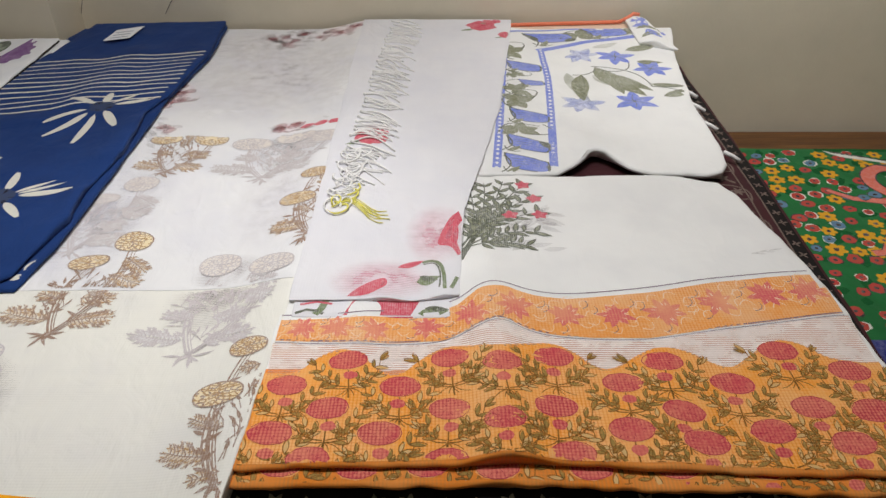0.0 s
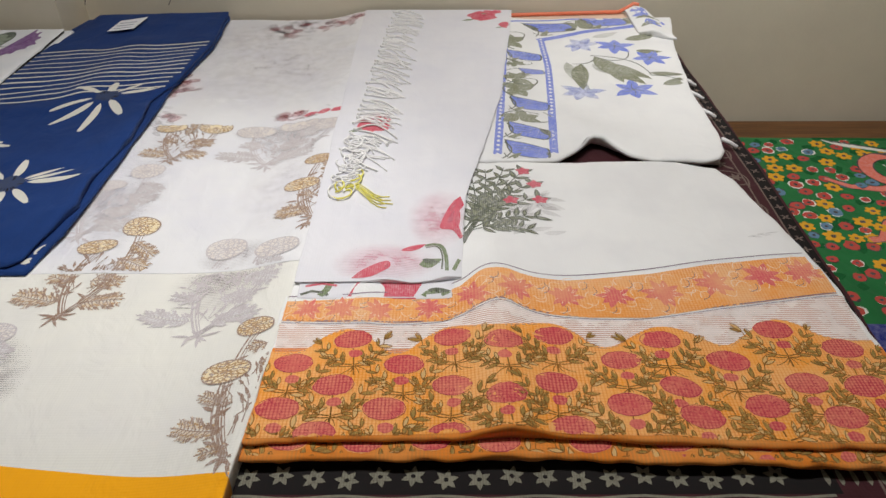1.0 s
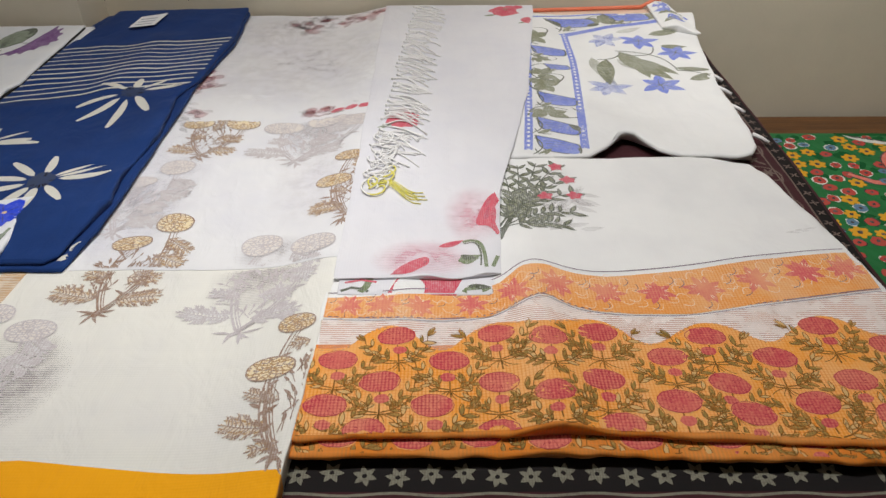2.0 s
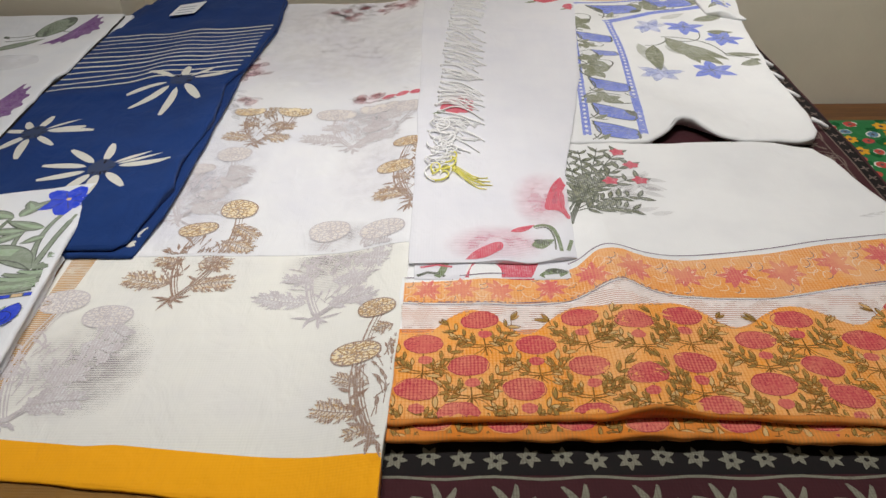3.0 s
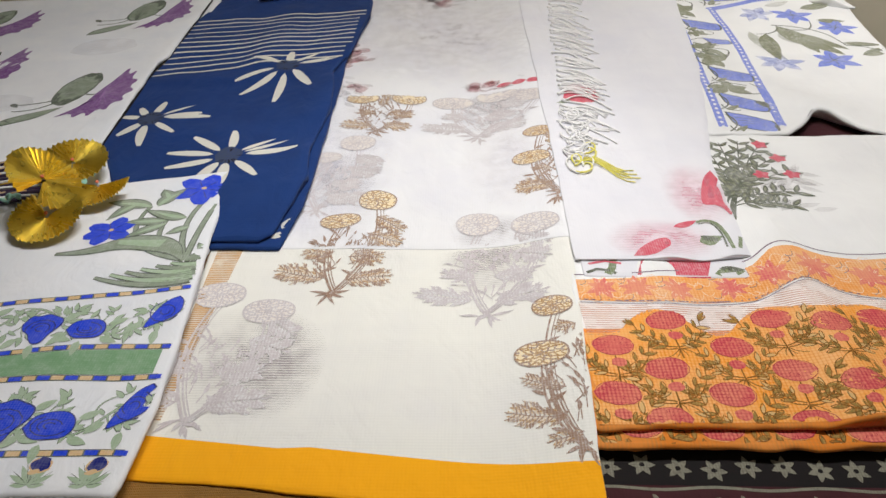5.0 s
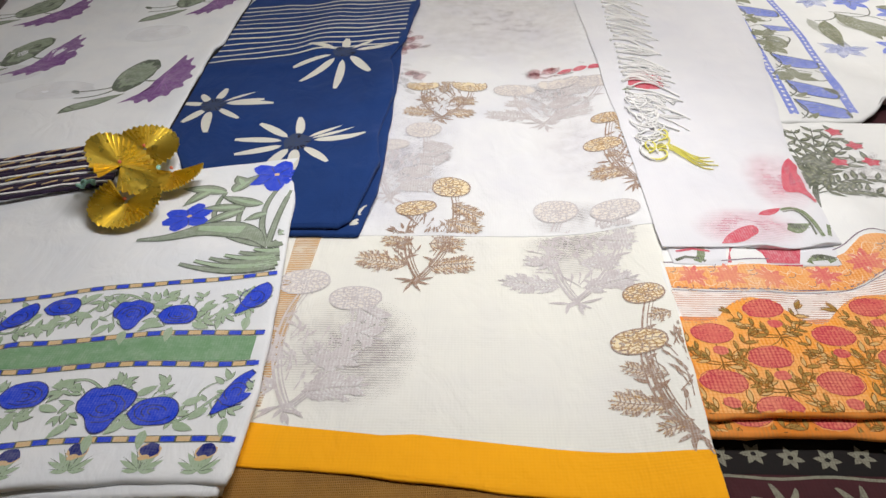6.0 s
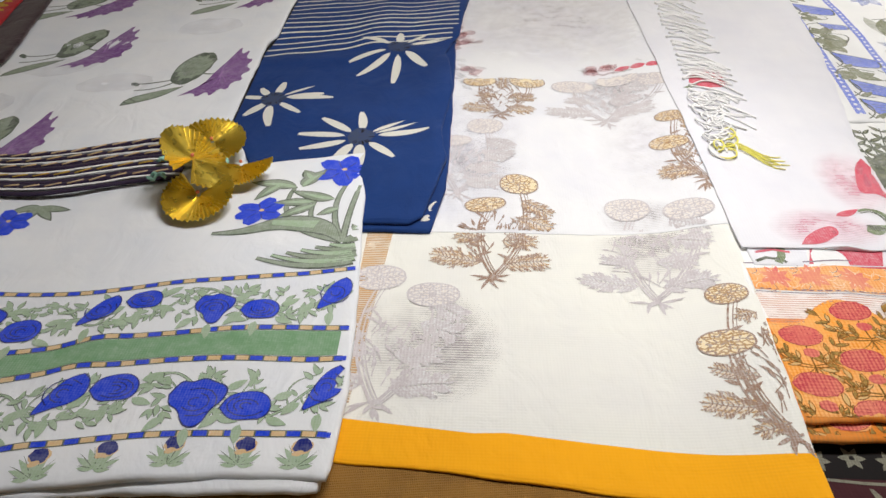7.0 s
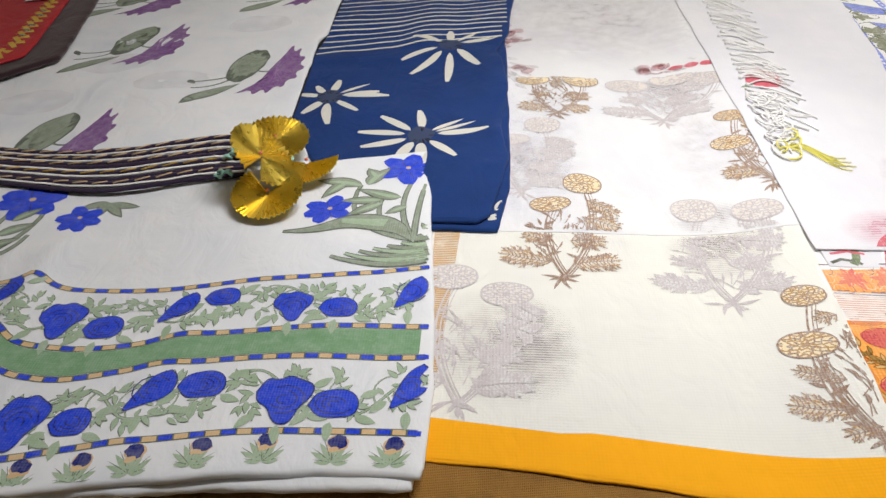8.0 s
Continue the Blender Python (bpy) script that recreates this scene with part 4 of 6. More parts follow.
def smooth_line(line, rounds=2):
    for _ in range(rounds):
        out = [line[0]]
        for a, b in zip(line, line[1:]):
            out += [(0.75 * a[0] + 0.25 * b[0], 0.75 * a[1] + 0.25 * b[1]), (0.25 * a[0] + 0.75 * b[0], 0.25 * a[1] + 0.75 * b[1])]
        line = out + [line[-1]]
    return line


SCALLOP = smooth_line(SCALLOP)
k = Ink(s_orange, [i_orange, i_blush])
k.band(shifted(SCALLOP, -0.004), shifted(L_LOW, -0.006), 1, 120, 6)
k.band([(-0.265, 0.599), (0.08, 0.608), (0.40, 0.594), (0.66, 0.586)], SCALLOP, 0, 140, 16)
k.done("orange_ground", orange, "bright orange scalloped ground print")
k = Ink(s_orange, [i_orange2, i_violet], lift=0.0012)
k.band(L_LOW, shifted(L_TOP, -0.012), 0, 90, 8)
for line, w in ((L_TOP, 0.0022), (shifted(L_LOW, 0.002), 0.0028), (shifted(L_LOW, -0.004), 0.0015)):
    k.stroke([tuple(along(smooth_line(line), q / 90)) for q in range(91)], w, 1)
orange_band = k.done("orange_band", orange, "orange band between thin violet lines")
HEADS = [(-0.222, 0.737), (-0.140, 0.785), (0.010, 0.791), (0.086, 0.773), (0.165, 0.795), (0.324, 0.784), (0.503, 0.807), (0.592, 0.765), (-0.061, 0.734), (0.257, 0.742), (0.414, 0.741),
         (-0.158, 0.692), (0.009, 0.691), (0.083, 0.664), (0.156, 0.696), (0.329, 0.685), (0.511, 0.696), (-0.230, 0.650), (-0.084, 0.649), (0.251, 0.654), (0.345, 0.633), (0.440, 0.653),
         (0.538, 0.633), (-0.174, 0.607), (0.004, 0.604), (0.168, 0.614), (0.591, 0.690), (0.62, 0.62)]
for x, y in HEADS:
    k = Ink(s_orange, [i_olive, i_pink, i_pale2, i_rosedeep, i_pale, i_paleleaf], (x, y), random.uniform(0.054, 0.060), random.uniform(-8, 8), random.choice((-1, 1)), lift=0.0022)
    pink_sprig(k)
    k.done("printed_flower", orange)
for x in (-0.21, -0.11, -0.02, 0.07, 0.19, 0.30, 0.41, 0.51, 0.61):
    k = Ink(s_orange2, [i_olive, i_pink, i_pale2, i_rosedeep, i_pale, i_paleleaf], (x, 0.600 + random.uniform(-0.006, 0.008)), 0.055, random.uniform(-10, 10), lift=0.0009)
    pink_sprig(k)
    k.done("printed_flower", orange)
for x, y in ((-0.219, 0.859), (-0.165, 0.859), (-0.106, 0.853), (-0.026, 0.862), (0.043, 0.888), (0.116, 0.908), (0.197, 0.893), (0.277, 0.893), (0.359, 0.900), (0.447, 0.922), (0.533, 0.940), (0.605, 0.948)):
    k = Ink(s_orange, [i_starpink, i_squiggle, i_violet], (x, y), random.uniform(0.031, 0.037) * (1 if x > 0.03 else 0.78), random.uniform(0, 40), lift=0.002)
    star_flower(k)
    k.done("star_flower_print", orange_band)
# dark rose bush on the white field: sprays that rise from one root
for q, (ex, ey, bow) in enumerate(((0.052, 1.300, 0.06), (0.085, 1.318, 0.05), (0.125, 1.325, 0.02), (0.172, 1.318, -0.04), (0.190, 1.265, -0.10), (0.196, 1.205, -0.14), (0.180, 1.130, -0.16), (0.158, 1.085, -0.14), (0.066, 1.20, 0.04), (0.135, 1.215, -0.04))):
    k = Ink(s_orange, [i_darkleaf, i_rose, i_olive_w], lift=0.001 + 0.0004 * (q % 5))
    a, b = Vector((0.034, 1.035 + 0.006 * q)), Vector((ex, ey))
    side = Vector((-(b - a).y, (b - a).x)) * -bow
    turn = math.degrees(math.atan2(b.y - a.y, b.x - a.x))
    k.curve(tuple(a), tuple(b), -bow, 0.0035, 0, 0.6, 12)
    n = 7
    for w in range(n):
        f = 0.25 + 0.75 * (w + 0.5) / n
        p = a.lerp(b, f) + side * 4 * f * (1 - f)
        for spread in (-48, 44):
            d = random.uniform(0.026, 0.036)
            t = turn + spread + random.uniform(-14, 14)
            k.tier = 1
            k.leaf(p.x, p.y, d, d * 0.36, t, 0, 0.12, 5)
            k.tier = 2
            k.leaf(p.x + 0.2 * d * math.cos(radians(t)), p.y + 0.2 * d * math.sin(radians(t)), d * 0.6, d * 0.15, t + 5, 2, 0.1, 4)
    if q in (3, 4, 5, 9):
        for w in range(5):
            k.tier = 3
            c = b if q != 9 else b + Vector((0.004, -0.01))
            k.leaf(c.x - 0.008, c.y - 0.010, 0.017, 0.013, 72 * w + random.uniform(0, 40), 1, 0.1, 5)
    k.done("rose_bush_sprig", orange, "dark green leaf spray print with rose buds")
k = Ink(s_orange, [g_grey], (0.19, 1.10), 0.05)
for q in range(26):
    k.leaf(random.uniform(-1.6, 0.3), random.uniform(-1.0, 2.2), 0.9, 0.3, random.uniform(-40, 60), 0, 0.1, 4)
k.done("shadow_print", orange, "grey print of a lower layer showing through")
k = Ink(s_orange, [g_grey], (0.575, 1.06), 0.03)
for q in range(6):
    k.leaf(-0.8 + 0.3 * q, 0.1 * q, 0.7, 0.2, random.uniform(-30, 40), 0, 0.1, 4)
k.done("shadow_print", orange, "grey print of a lower layer showing through")

# ---- blue bell dupatta ----
bw = thing("blue_bell_dupatta", (0.4, 1.9, TOP), "white cotton dupatta printed with blue bells and olive leaves", "dupatta")
s_bw = Sheet([(0.02, 1.36), (0.245, 1.372), (0.285, 1.41), (0.325, 1.462), (0.345, 1.470), (0.365, 1.458), (0.41, 1.395), (0.46, 1.372), (0.565, 1.363)],
             [(0.08, 2.33), (0.735, 2.33)], [(0.02, 1.36), (0.08, 2.33)], [(0.565, 1.363), (0.598, 1.376), (0.616, 1.41), (0.628, 1.50), (0.635, 1.75), (0.685, 2.1), (0.735, 2.33)], TOP + 0.034,
             [(0.32, 1.52, 0.36, 1.47, 0.05, 0.012), (0.13, 1.40, 0.2, 2.3, 0.05, 0.004)], 0.005, 9.0)
part("top_fold", s_bw.slab(0.012), m_cotton, bw)
s_bw2 = Sheet([(0.05, 1.40), (0.24, 1.40), (0.345, 1.50), (0.46, 1.40), (0.605, 1.39)], [(0.08, 2.32), (0.72, 2.32)], [(0.05, 1.40), (0.08, 2.32)], [(0.605, 1.39), (0.64, 1.75), (0.72, 2.32)], TOP + 0.018, (), 0.001)
part("lower_fold", s_bw2.slab(0.012, 0.02), m_cotton, bw)


OUTER = [(0.114, 1.365), (0.132, 1.555), (0.164, 1.915), (0.200, 2.275)]
INNER = [(0.240, 1.376), (0.248, 1.464), (0.271, 1.693), (0.289, 1.914), (0.292, 2.125)]
for line, n in ((OUTER, 44), (INNER, 36)):
    k = Ink(s_bw, [i_bell, m_cotton])
    k.stroke([tuple(along(line, q / n)) for q in range(n + 1)], 0.019, 0)
    k.tier += 1
    for q in range(n + 1):
        x, y = along(line, q / n)
        k.blob(x, y, 0.004, 0.006, 1, 0, 0.1, 6)
    k.done("border_line", bw, "narrow blue border line with white dots")
for line, w in (([(0.282, 2.118), (0.428, 2.192), (0.621, 2.253), (0.70, 2.27)], 0.026), ([(0.20, 2.285), (0.316, 2.315), (0.72, 2.335)], 0.012)):
    k = Ink(s_bw, [i_bell])
    k.stroke([tuple(along(line, q / 30)) for q in range(31)], w, 0)
    k.done("border_line", bw, "narrow blue border line")
BELL = ((-1.0, 0.72), (-0.6, 0.62), (0.1, 0.50), (0.7, 0.30), (1.0, 0.22), (1.05, -0.30), (0.9, -0.55), (0.2, -0.50), (-0.4, -0.42), (-0.75, -0.25), (-0.9, 0.1))
for x, y, size, turn in ((0.183, 1.405, 0.046, -4), (0.194, 1.498, 0.047, -8), (0.212, 1.654, 0.045, -4), (0.240, 1.868, 0.030, 10), (0.228, 1.985, 0.046, -4), (0.335, 2.238, 0.066, 20), (0.515, 2.292, 0.062, 12)):
    k = Ink(s_bw, [i_bell, i_olive_w, i_darkleaf], (x, y), size, turn)
    rim = [(px, py * 1.25) for px, py in smooth_line(list(BELL) + [BELL[0]])[:-1]]
    for grow, slot in ((1.10, 2), (1.0, 0)):
        k.poly([[(0.5 * px, 0.5 * py) for px, py in rim], [(grow * px, grow * py) for px, py in rim]], slot, (0, 0))
        k.tier += 1
    for q in range(3):
        k.curve((-0.7 + 0.1 * q, 0.4 - 0.25 * q), (0.85, 0.1 - 0.2 * q), 0.08, 0.035, 2, 0.5, 7)
    k.leaf(-0.95, -0.9, 0.9, 0.32, 30, 1, 0.25, 6)
    k.curve((-1.1, 0.7), (-1.2, -0.9), 0.25, 0.09, 2, 0.7, 9)
    k.curve((-1.1, -0.4), (-0.3, -0.85), -0.3, 0.07, 2, 0.7, 9)
    k.done("bell_flower_print", bw)
for x, y, size, turn in ((0.180, 1.578, 0.060, 10), (0.190, 1.745, 0.062, 70), (0.195, 1.815, 0.052, 100), (0.196, 2.10, 0.066, 80), (0.425, 2.262, 0.07, 10), (0.615, 2.305, 0.055, 10), (0.20, 1.925, 0.035, 30)):
    k = Ink(s_bw, [i_olive_w, i_darkleaf], (x, y), size, turn)
    for a in (0, 55, -50, 160, 205):
        k.leaf(0, 0, random.uniform(0.75, 1.05), 0.58, a + random.uniform(-10, 10), 0, 0.2, 6)
    k.tier += 1
    k.curve((-0.9, -0.3), (0.9, 0.2), 0.35, 0.08, 1, 0.6, 9)
    k.curve((0.4, -0.5), (1.1, 0.35), -0.6, 0.07, 1, 0.6, 9)
    k.done("curled_leaf_print", bw, "olive curled leaf print")
for x, y, pale in ((0.504, 2.068, 0), (0.590, 1.979, 0), (0.492, 1.747, 0), (0.404, 2.077, 1), (0.356, 1.734, 1)):
    k = Ink(s_bw, [i_bellpale if pale else i_bell, i_darkleaf], (x, y), 0.060, random.uniform(0, 60))
    for q in range(6):
        k.leaf(0, 0, random.uniform(0.85, 1.1), 0.50, 60 * q + random.uniform(-14, 14), 0, 0.12, 6)
    if not pale:
        k.tier += 1
        for q in range(6):
            k.curve((0, 0), (0.6 * math.cos(q * 1.05), 0.6 * math.sin(q * 1.05)), 0.1, 0.04, 1, 0.5, 4)
    k.done("blue_flower_print", bw)
for x, y, length, width, turn, soft in ((0.385, 1.930, 0.170, 0.036, -105, 0), (0.345, 1.945, 0.190, 0.030, -88, 1), (0.430, 1.985, 0.215, 0.050, -72, 0), (0.415, 1.93, 0.12, 0.03, -60, 1), (0.470, 1.90, 0.10, 0.026, -95, 0),
                                       (0.485, 1.93, 0.13, 0.030, -68, 0), (0.560, 1.86, 0.09, 0.024, -20, 0), (0.64, 1.83, 0.09, 0.02, 25, 0), (0.575, 1.775, 0.10, 0.026, 20, 0), (0.640, 1.80, 0.08, 0.02, -18, 0),
                                       (0.545, 2.12, 0.10, 0.030, 14, 0), (0.60, 2.15, 0.10, 0.034, 50, 0), (0.56, 2.03, 0.07, 0.024, -10, 0), (0.45, 2.14, 0.09, 0.022, 20, 1)):
    k = Ink(s_bw, [i_sage_soft if soft else i_olive_w, i_darkleaf], (x, y), 1.0, turn)
    k.leaf(0, 0, length * 1.08, width * 1.35, 0, 0, 0.14, 8)
    if not soft:
        k.tier += 1
        k.curve((0, 0), (length * 0.9, 0.12 * length), 0.04, 0.0022, 1, 0.6, 6)
    k.done("leaf_print", bw)
k = Ink(s_bw, [i_darkleaf])
for a, b, bow in (((0.42, 1.99), (0.56, 1.84), 0.25), ((0.45, 1.96), (0.535, 2.02), -0.3), ((0.56, 1.84), (0.64, 1.79), 0.1), ((0.56, 1.84), (0.66, 1.86), -0.15), ((0.43, 1.97), (0.36, 1.93), 0.2)):
    k.curve(a, b, bow, 0.0045, 0, 0.7, 10)
k.done("stem_print", bw, "dark thin stem print")
for y in (1.47, 1.63, 1.74, 1.83):
    tassel_x = 0.615 + (0.02 if y > 1.45 else 0) + 0.06 * max(0, y - 1.7)
    bm_pts = [(tassel_x, y, TOP + 0.030), (tassel_x + 0.02, y - 0.004, TOP + 0.022), (tassel_x + 0.035, y - 0.012, TOP + 0.014)]
    part("tassel", tube(bm_pts, 0.005, 7), m_thread, bw)
roll = thing("rolled_cloth_edge", (0.4, 2.36, TOP), "rolled blue-printed cloth edge with coral orange piping against the wall", "cloth")
m_coral = cloth_mat("coral_piping", (0.80, 0.20, 0.10), (0.75, 0.3, 0.2), weave=2000)
part("piping", tube([(0.10 + 0.03 * q, 2.350 + 0.002 * q, TOP + 0.036 + 0.0002 * q) for q in range(17)] + [(0.615, 2.39, TOP + 0.055), (0.625, 2.395, TOP + 0.062), (0.645, 2.39, TOP + 0.060)], 0.006, 6), m_coral, roll, "coral orange piping")
s_roll = Sheet([(0.60, 2.17), (0.70, 2.12)], [(0.60, 2.395), (0.665, 2.385)], [(0.60, 2.17), (0.60, 2.395)], [(0.70, 2.12), (0.665, 2.385)], TOP + 0.040, [(0.64, 2.15, 0.635, 2.395, 0.035, 0.016)], 0.001)
part("roll", s_roll.slab(0.006), m_cotton, roll)
k = Ink(s_roll, [i_bell, i_olive_w])
k.blob(0.64, 2.33, 0.04, 0.05, 0)
k.blob(0.655, 2.23, 0.03, 0.03, 0)
k.leaf(0.61, 2.20, 0.10, 0.03, 30, 1)
k.leaf(0.61, 2.28, 0.08, 0.03, 10, 1)
k.done("roll_print", roll, "blue and olive print")
part("pale_strip", Sheet([(0.10, 2.335), (0.60, 2.345)], [(0.10, 2.395), (0.60, 2.395)], [(0.10, 2.335), (0.10, 2.395)], [(0.60, 2.345), (0.60, 2.395)], TOP + 0.030, (), 0.001).slab(0.006, 0.03), cloth_mat("peach_cloth", (0.75, 0.55, 0.42)), roll, "pale peach cloth strip")

# ---- marigold saree ----
panel = thing("marigold_saree", (-0.55, 1.5, TOP), "sheer white cotton saree printed with brown and yellow marigold plants", "saree")
RISE = [(-0.245, 0.45, -0.245, 2.39, 0.10, 0.0295), (-0.60, 1.0, -0.58, 2.3, 0.03, 0.003)]
s_panel2 = Sheet([(-0.835, 0.535), (-0.66, 0.522), (-0.44, 0.495), (-0.272, 0.478)], [(-0.86, 1.2), (-0.246, 1.2)], [(-0.835, 0.535), (-0.86, 1.2)], [(-0.272, 0.478), (-0.262, 0.75), (-0.246, 1.2)], TOP + 0.0088, RISE, 0.0015, 12.0)
part("lower_fold", two_tone(s_panel2.slab(0.0042, 0.014), lambda x: 0.565 - 0.06 * (x + 0.84)), [m_voile_low, m_yellow], panel)
s_panel = Sheet([(-0.86, 0.992), (-0.246, 0.99)], [(-0.86, 2.395), (-0.236, 2.395)], [(-0.86, 0.992), (-0.86, 2.395)], [(-0.246, 0.99), (-0.236, 2.395)], TOP + 0.0099, RISE + [(-0.86, 1.735, -0.24, 1.732, 0.012, 0.0015), (-0.86, 1.595, -0.24, 1.593, 0.012, 0.0015)], 0.0015, 12.0)
part("upper_fold", s_panel.slab(0.0016, 0.014), m_voile, panel)
k = Ink(s_panel2, [m_yellow, i_tancloth, g_lilac])
EDGE = [(-0.84, 0.537), (-0.66, 0.524), (-0.44, 0.497), (-0.27, 0.480)]
YTOP = [(-0.84, 0.597), (-0.66, 0.578), (-0.62, 0.580), (-0.45, 0.562), (-0.27, 0.545)]
k.band(EDGE, YTOP, 0, 60, 6)
k.done("yellow_border", panel, "marigold yellow woven border")
k = Ink(s_panel2, [i_tancloth, g_lilac])
k.band([(-0.845, 0.62), (-0.857, 0.99)], [(-0.82, 0.62), (-0.80, 0.99)], 0, 24, 4)
k.done("tan_selvedge", panel, "tan selvedge strip")


def marigold_on(sheet, foot, size, turn, flip, slots, name="marigold_print", clip=None, line=0.0108, stretch=1.0, label="", washes=(), **shape):
    random.seed(int(9000 + 1000 * foot[0] + 100 * foot[1]))
    for q, wash in enumerate(washes):
        k = Ink(sheet, [i_below], foot, size, turn, flip, clip=clip, lift=0.0002 + 0.0003 * q)
        soft_wash(k, *wash)
        k.done("layer_shadow", panel, "soft grey patch of the layer below")
    k = Ink(sheet, slots, foot, size, turn, flip, clip=clip, stretch=stretch, lift=0.0018)
    marigold(k, line, **shape)
    k.done(name, panel, label)


INKS = [i_brown, i_head, i_headline, i_leaffill]
SHADOW = [i_below, i_belowtan, i_below, i_belowleaf]
BELOW = "grey-tan print of a lower layer showing through"
for sheet in (s_panel, s_panel2):
    upper = sheet is s_panel
    cut = (lambda x, y: y > 0.994) if upper else (lambda x, y: y < 0.990)
    marigold_on(sheet, (-0.635, 0.872), 0.265, 0, 1, INKS, clip=cut)
    marigold_on(sheet, (-0.397, 0.822), 0.250, 0, 1, SHADOW, "shadow_print", cut, 0.011, 1.15, BELOW, ((0.04, 0.5, 0.36, 0.40), (0.10, 0.62, 0.30, 0.16)) if not upper else ((0.05, 0.86, 0.30, 0.22),),
                heads=((-0.02, 0.95, 0.13, 0.13, 8), (0.32, 0.88, 0.14, 0.11, 4)))
marigold_on(s_panel2, (-0.287, 0.563), 0.265, 0, 1, INKS, heads=HEADS_SIDE, leaves=LEAVES_SIDE, slim=0.5)
marigold_on(s_panel2, (-0.790, 0.613), 0.260, 0, 1, SHADOW, "shadow_print", None, 0.011, 1.15, BELOW, ((0.22, 0.45, 0.44, 0.46), (0.40, 0.42, 0.26, 0.40)),
            heads=((-0.06, 0.98, 0.13, 0.11, 8), (0.22, 0.84, 0.13, 0.10, 4)))
marigold_on(s_panel, (-0.615, 1.405), 0.250, 0, 1, INKS, clip=lambda x, y: y < 1.587, heads=((-0.18, 0.67, 0.15, 0.10, 0), (0.25, 0.66, 0.16, 0.12, -6)),
            leaves=((-0.05, 0.12, -0.28, 0.17, 0.10), (0.05, 0.10, 0.26, 0.12, 0.10), (0.08, 0.36, 0.28, 0.34, 0.09), (-0.03, 0.36, -0.16, 0.40, 0.07), (0.02, 0.5, 0.04, 0.72, 0.07)))
marigold_on(s_panel, (-0.254, 1.116), 0.262, 0, 1, INKS, heads=((-0.07, 0.95, 0.12, 0.080, 10), (-0.155, 0.56, 0.14, 0.090, 6)), leaves=((-0.03, 0.16, -0.25, 0.17, 0.11), (0.02, 0.72, 0.05, 0.95, 0.09), (-0.02, 0.36, -0.12, 0.40, 0.06)), slim=0.5)
marigold_on(s_panel, (-0.700, 1.105), 0.255, 0, 1, SHADOW, "shadow_print", None, 0.011, 1.1, BELOW, ((0.10, 0.45, 0.32, 0.40),))
marigold_on(s_panel, (-0.400, 1.375), 0.262, 0, 1, SHADOW, "shadow_print", lambda x, y: y < 1.587, 0.011, 1.2, BELOW, ((0.12, 0.45, 0.36, 0.40), (0.16, 0.62, 0.34, 0.2)),
            heads=((-0.16, 0.66, 0.15, 0.11, 0), (0.16, 0.74, 0.15, 0.11, 0), (0.42, 0.64, 0.13, 0.11, 0)))
for x, y, rx, ry, colour, strength in ((-0.665, 1.27, 0.11, 0.34, (0.60, 0.58, 0.70), 0.42), (-0.46, 1.98, 0.34, 0.36, (0.66, 0.60, 0.63), 0.40), (-0.34, 1.28, 0.10, 0.20, (0.66, 0.60, 0.66), 0.30),
                                       (-0.60, 2.25, 0.20, 0.16, (0.62, 0.55, 0.56), 0.35)):
    k = Ink(s_panel, [i_below], lift=0.0002 + 0.001 * (x + 0.7))
    soft_wash(k, x, y, rx, ry, colour, strength)
    k.done("layer_shadow", panel, "soft lilac patch of the layer below")
for cx, cy, red in ((-0.50, 2.28, 0), (-0.31, 2.34, 1), (-0.72, 1.84, 1), (-0.36, 1.62, 2), (-0.72, 1.62, 0), (-0.45, 2.36, 0)):
    k = Ink(s_panel, [g_grey, g_red, i_rose], (cx, cy), 0.075, clip=(lambda x, y: 1.597 < y < 1.66) if red == 2 else None)
    for q in range(34):
        a, r = random.uniform(0, 6.28), random.uniform(0.1, 1.1)
        x, y = r * math.cos(a), 0.9 * r * math.sin(a)
        if q % 3 == 0:
            k.blob(x, y, 0.26, 0.2, 1 if red or q % 2 else 0, random.uniform(0, 90), 0.15, 10)
        else:
            k.leaf(x, y, 0.5, 0.22, random.uniform(0, 360), 1 if red == 1 and q % 2 else 0, 0.2, 4)
    if red == 2:
        for q in range(3):
            k.blob(0.4 + 0.45 * q, 0.0, 0.22, 0.16, 2, 10, 0.1, 12)
    k.done("shadow_print", panel, "grey and red print of a lower layer showing through")
# ---- fringed stole ----
stole = thing("fringed_stole", (-0.05, 1.5, TOP + 0.04), "white cotton stole with knotted fringe and red rose prints", "stole")
s_stole2 = Sheet([(-0.240, 0.888), (-0.10, 0.884), (0.012, 0.886)], [(-0.24, 2.39), (0.21, 2.39)], [(-0.240, 0.888), (-0.243, 1.4), (-0.24, 2.39)], [(0.012, 0.886), (0.035, 1.2), (0.14, 1.7), (0.21, 2.39)], TOP + 0.0392, (), 0.0006, 3.0)
part("lower_fold", two_tone(s_stole2.slab(0.005, wobble=0.001), lambda x: 0.889 if -0.165 < x < -0.045 else 0.0), [m_mulmul, i_rose], stole)
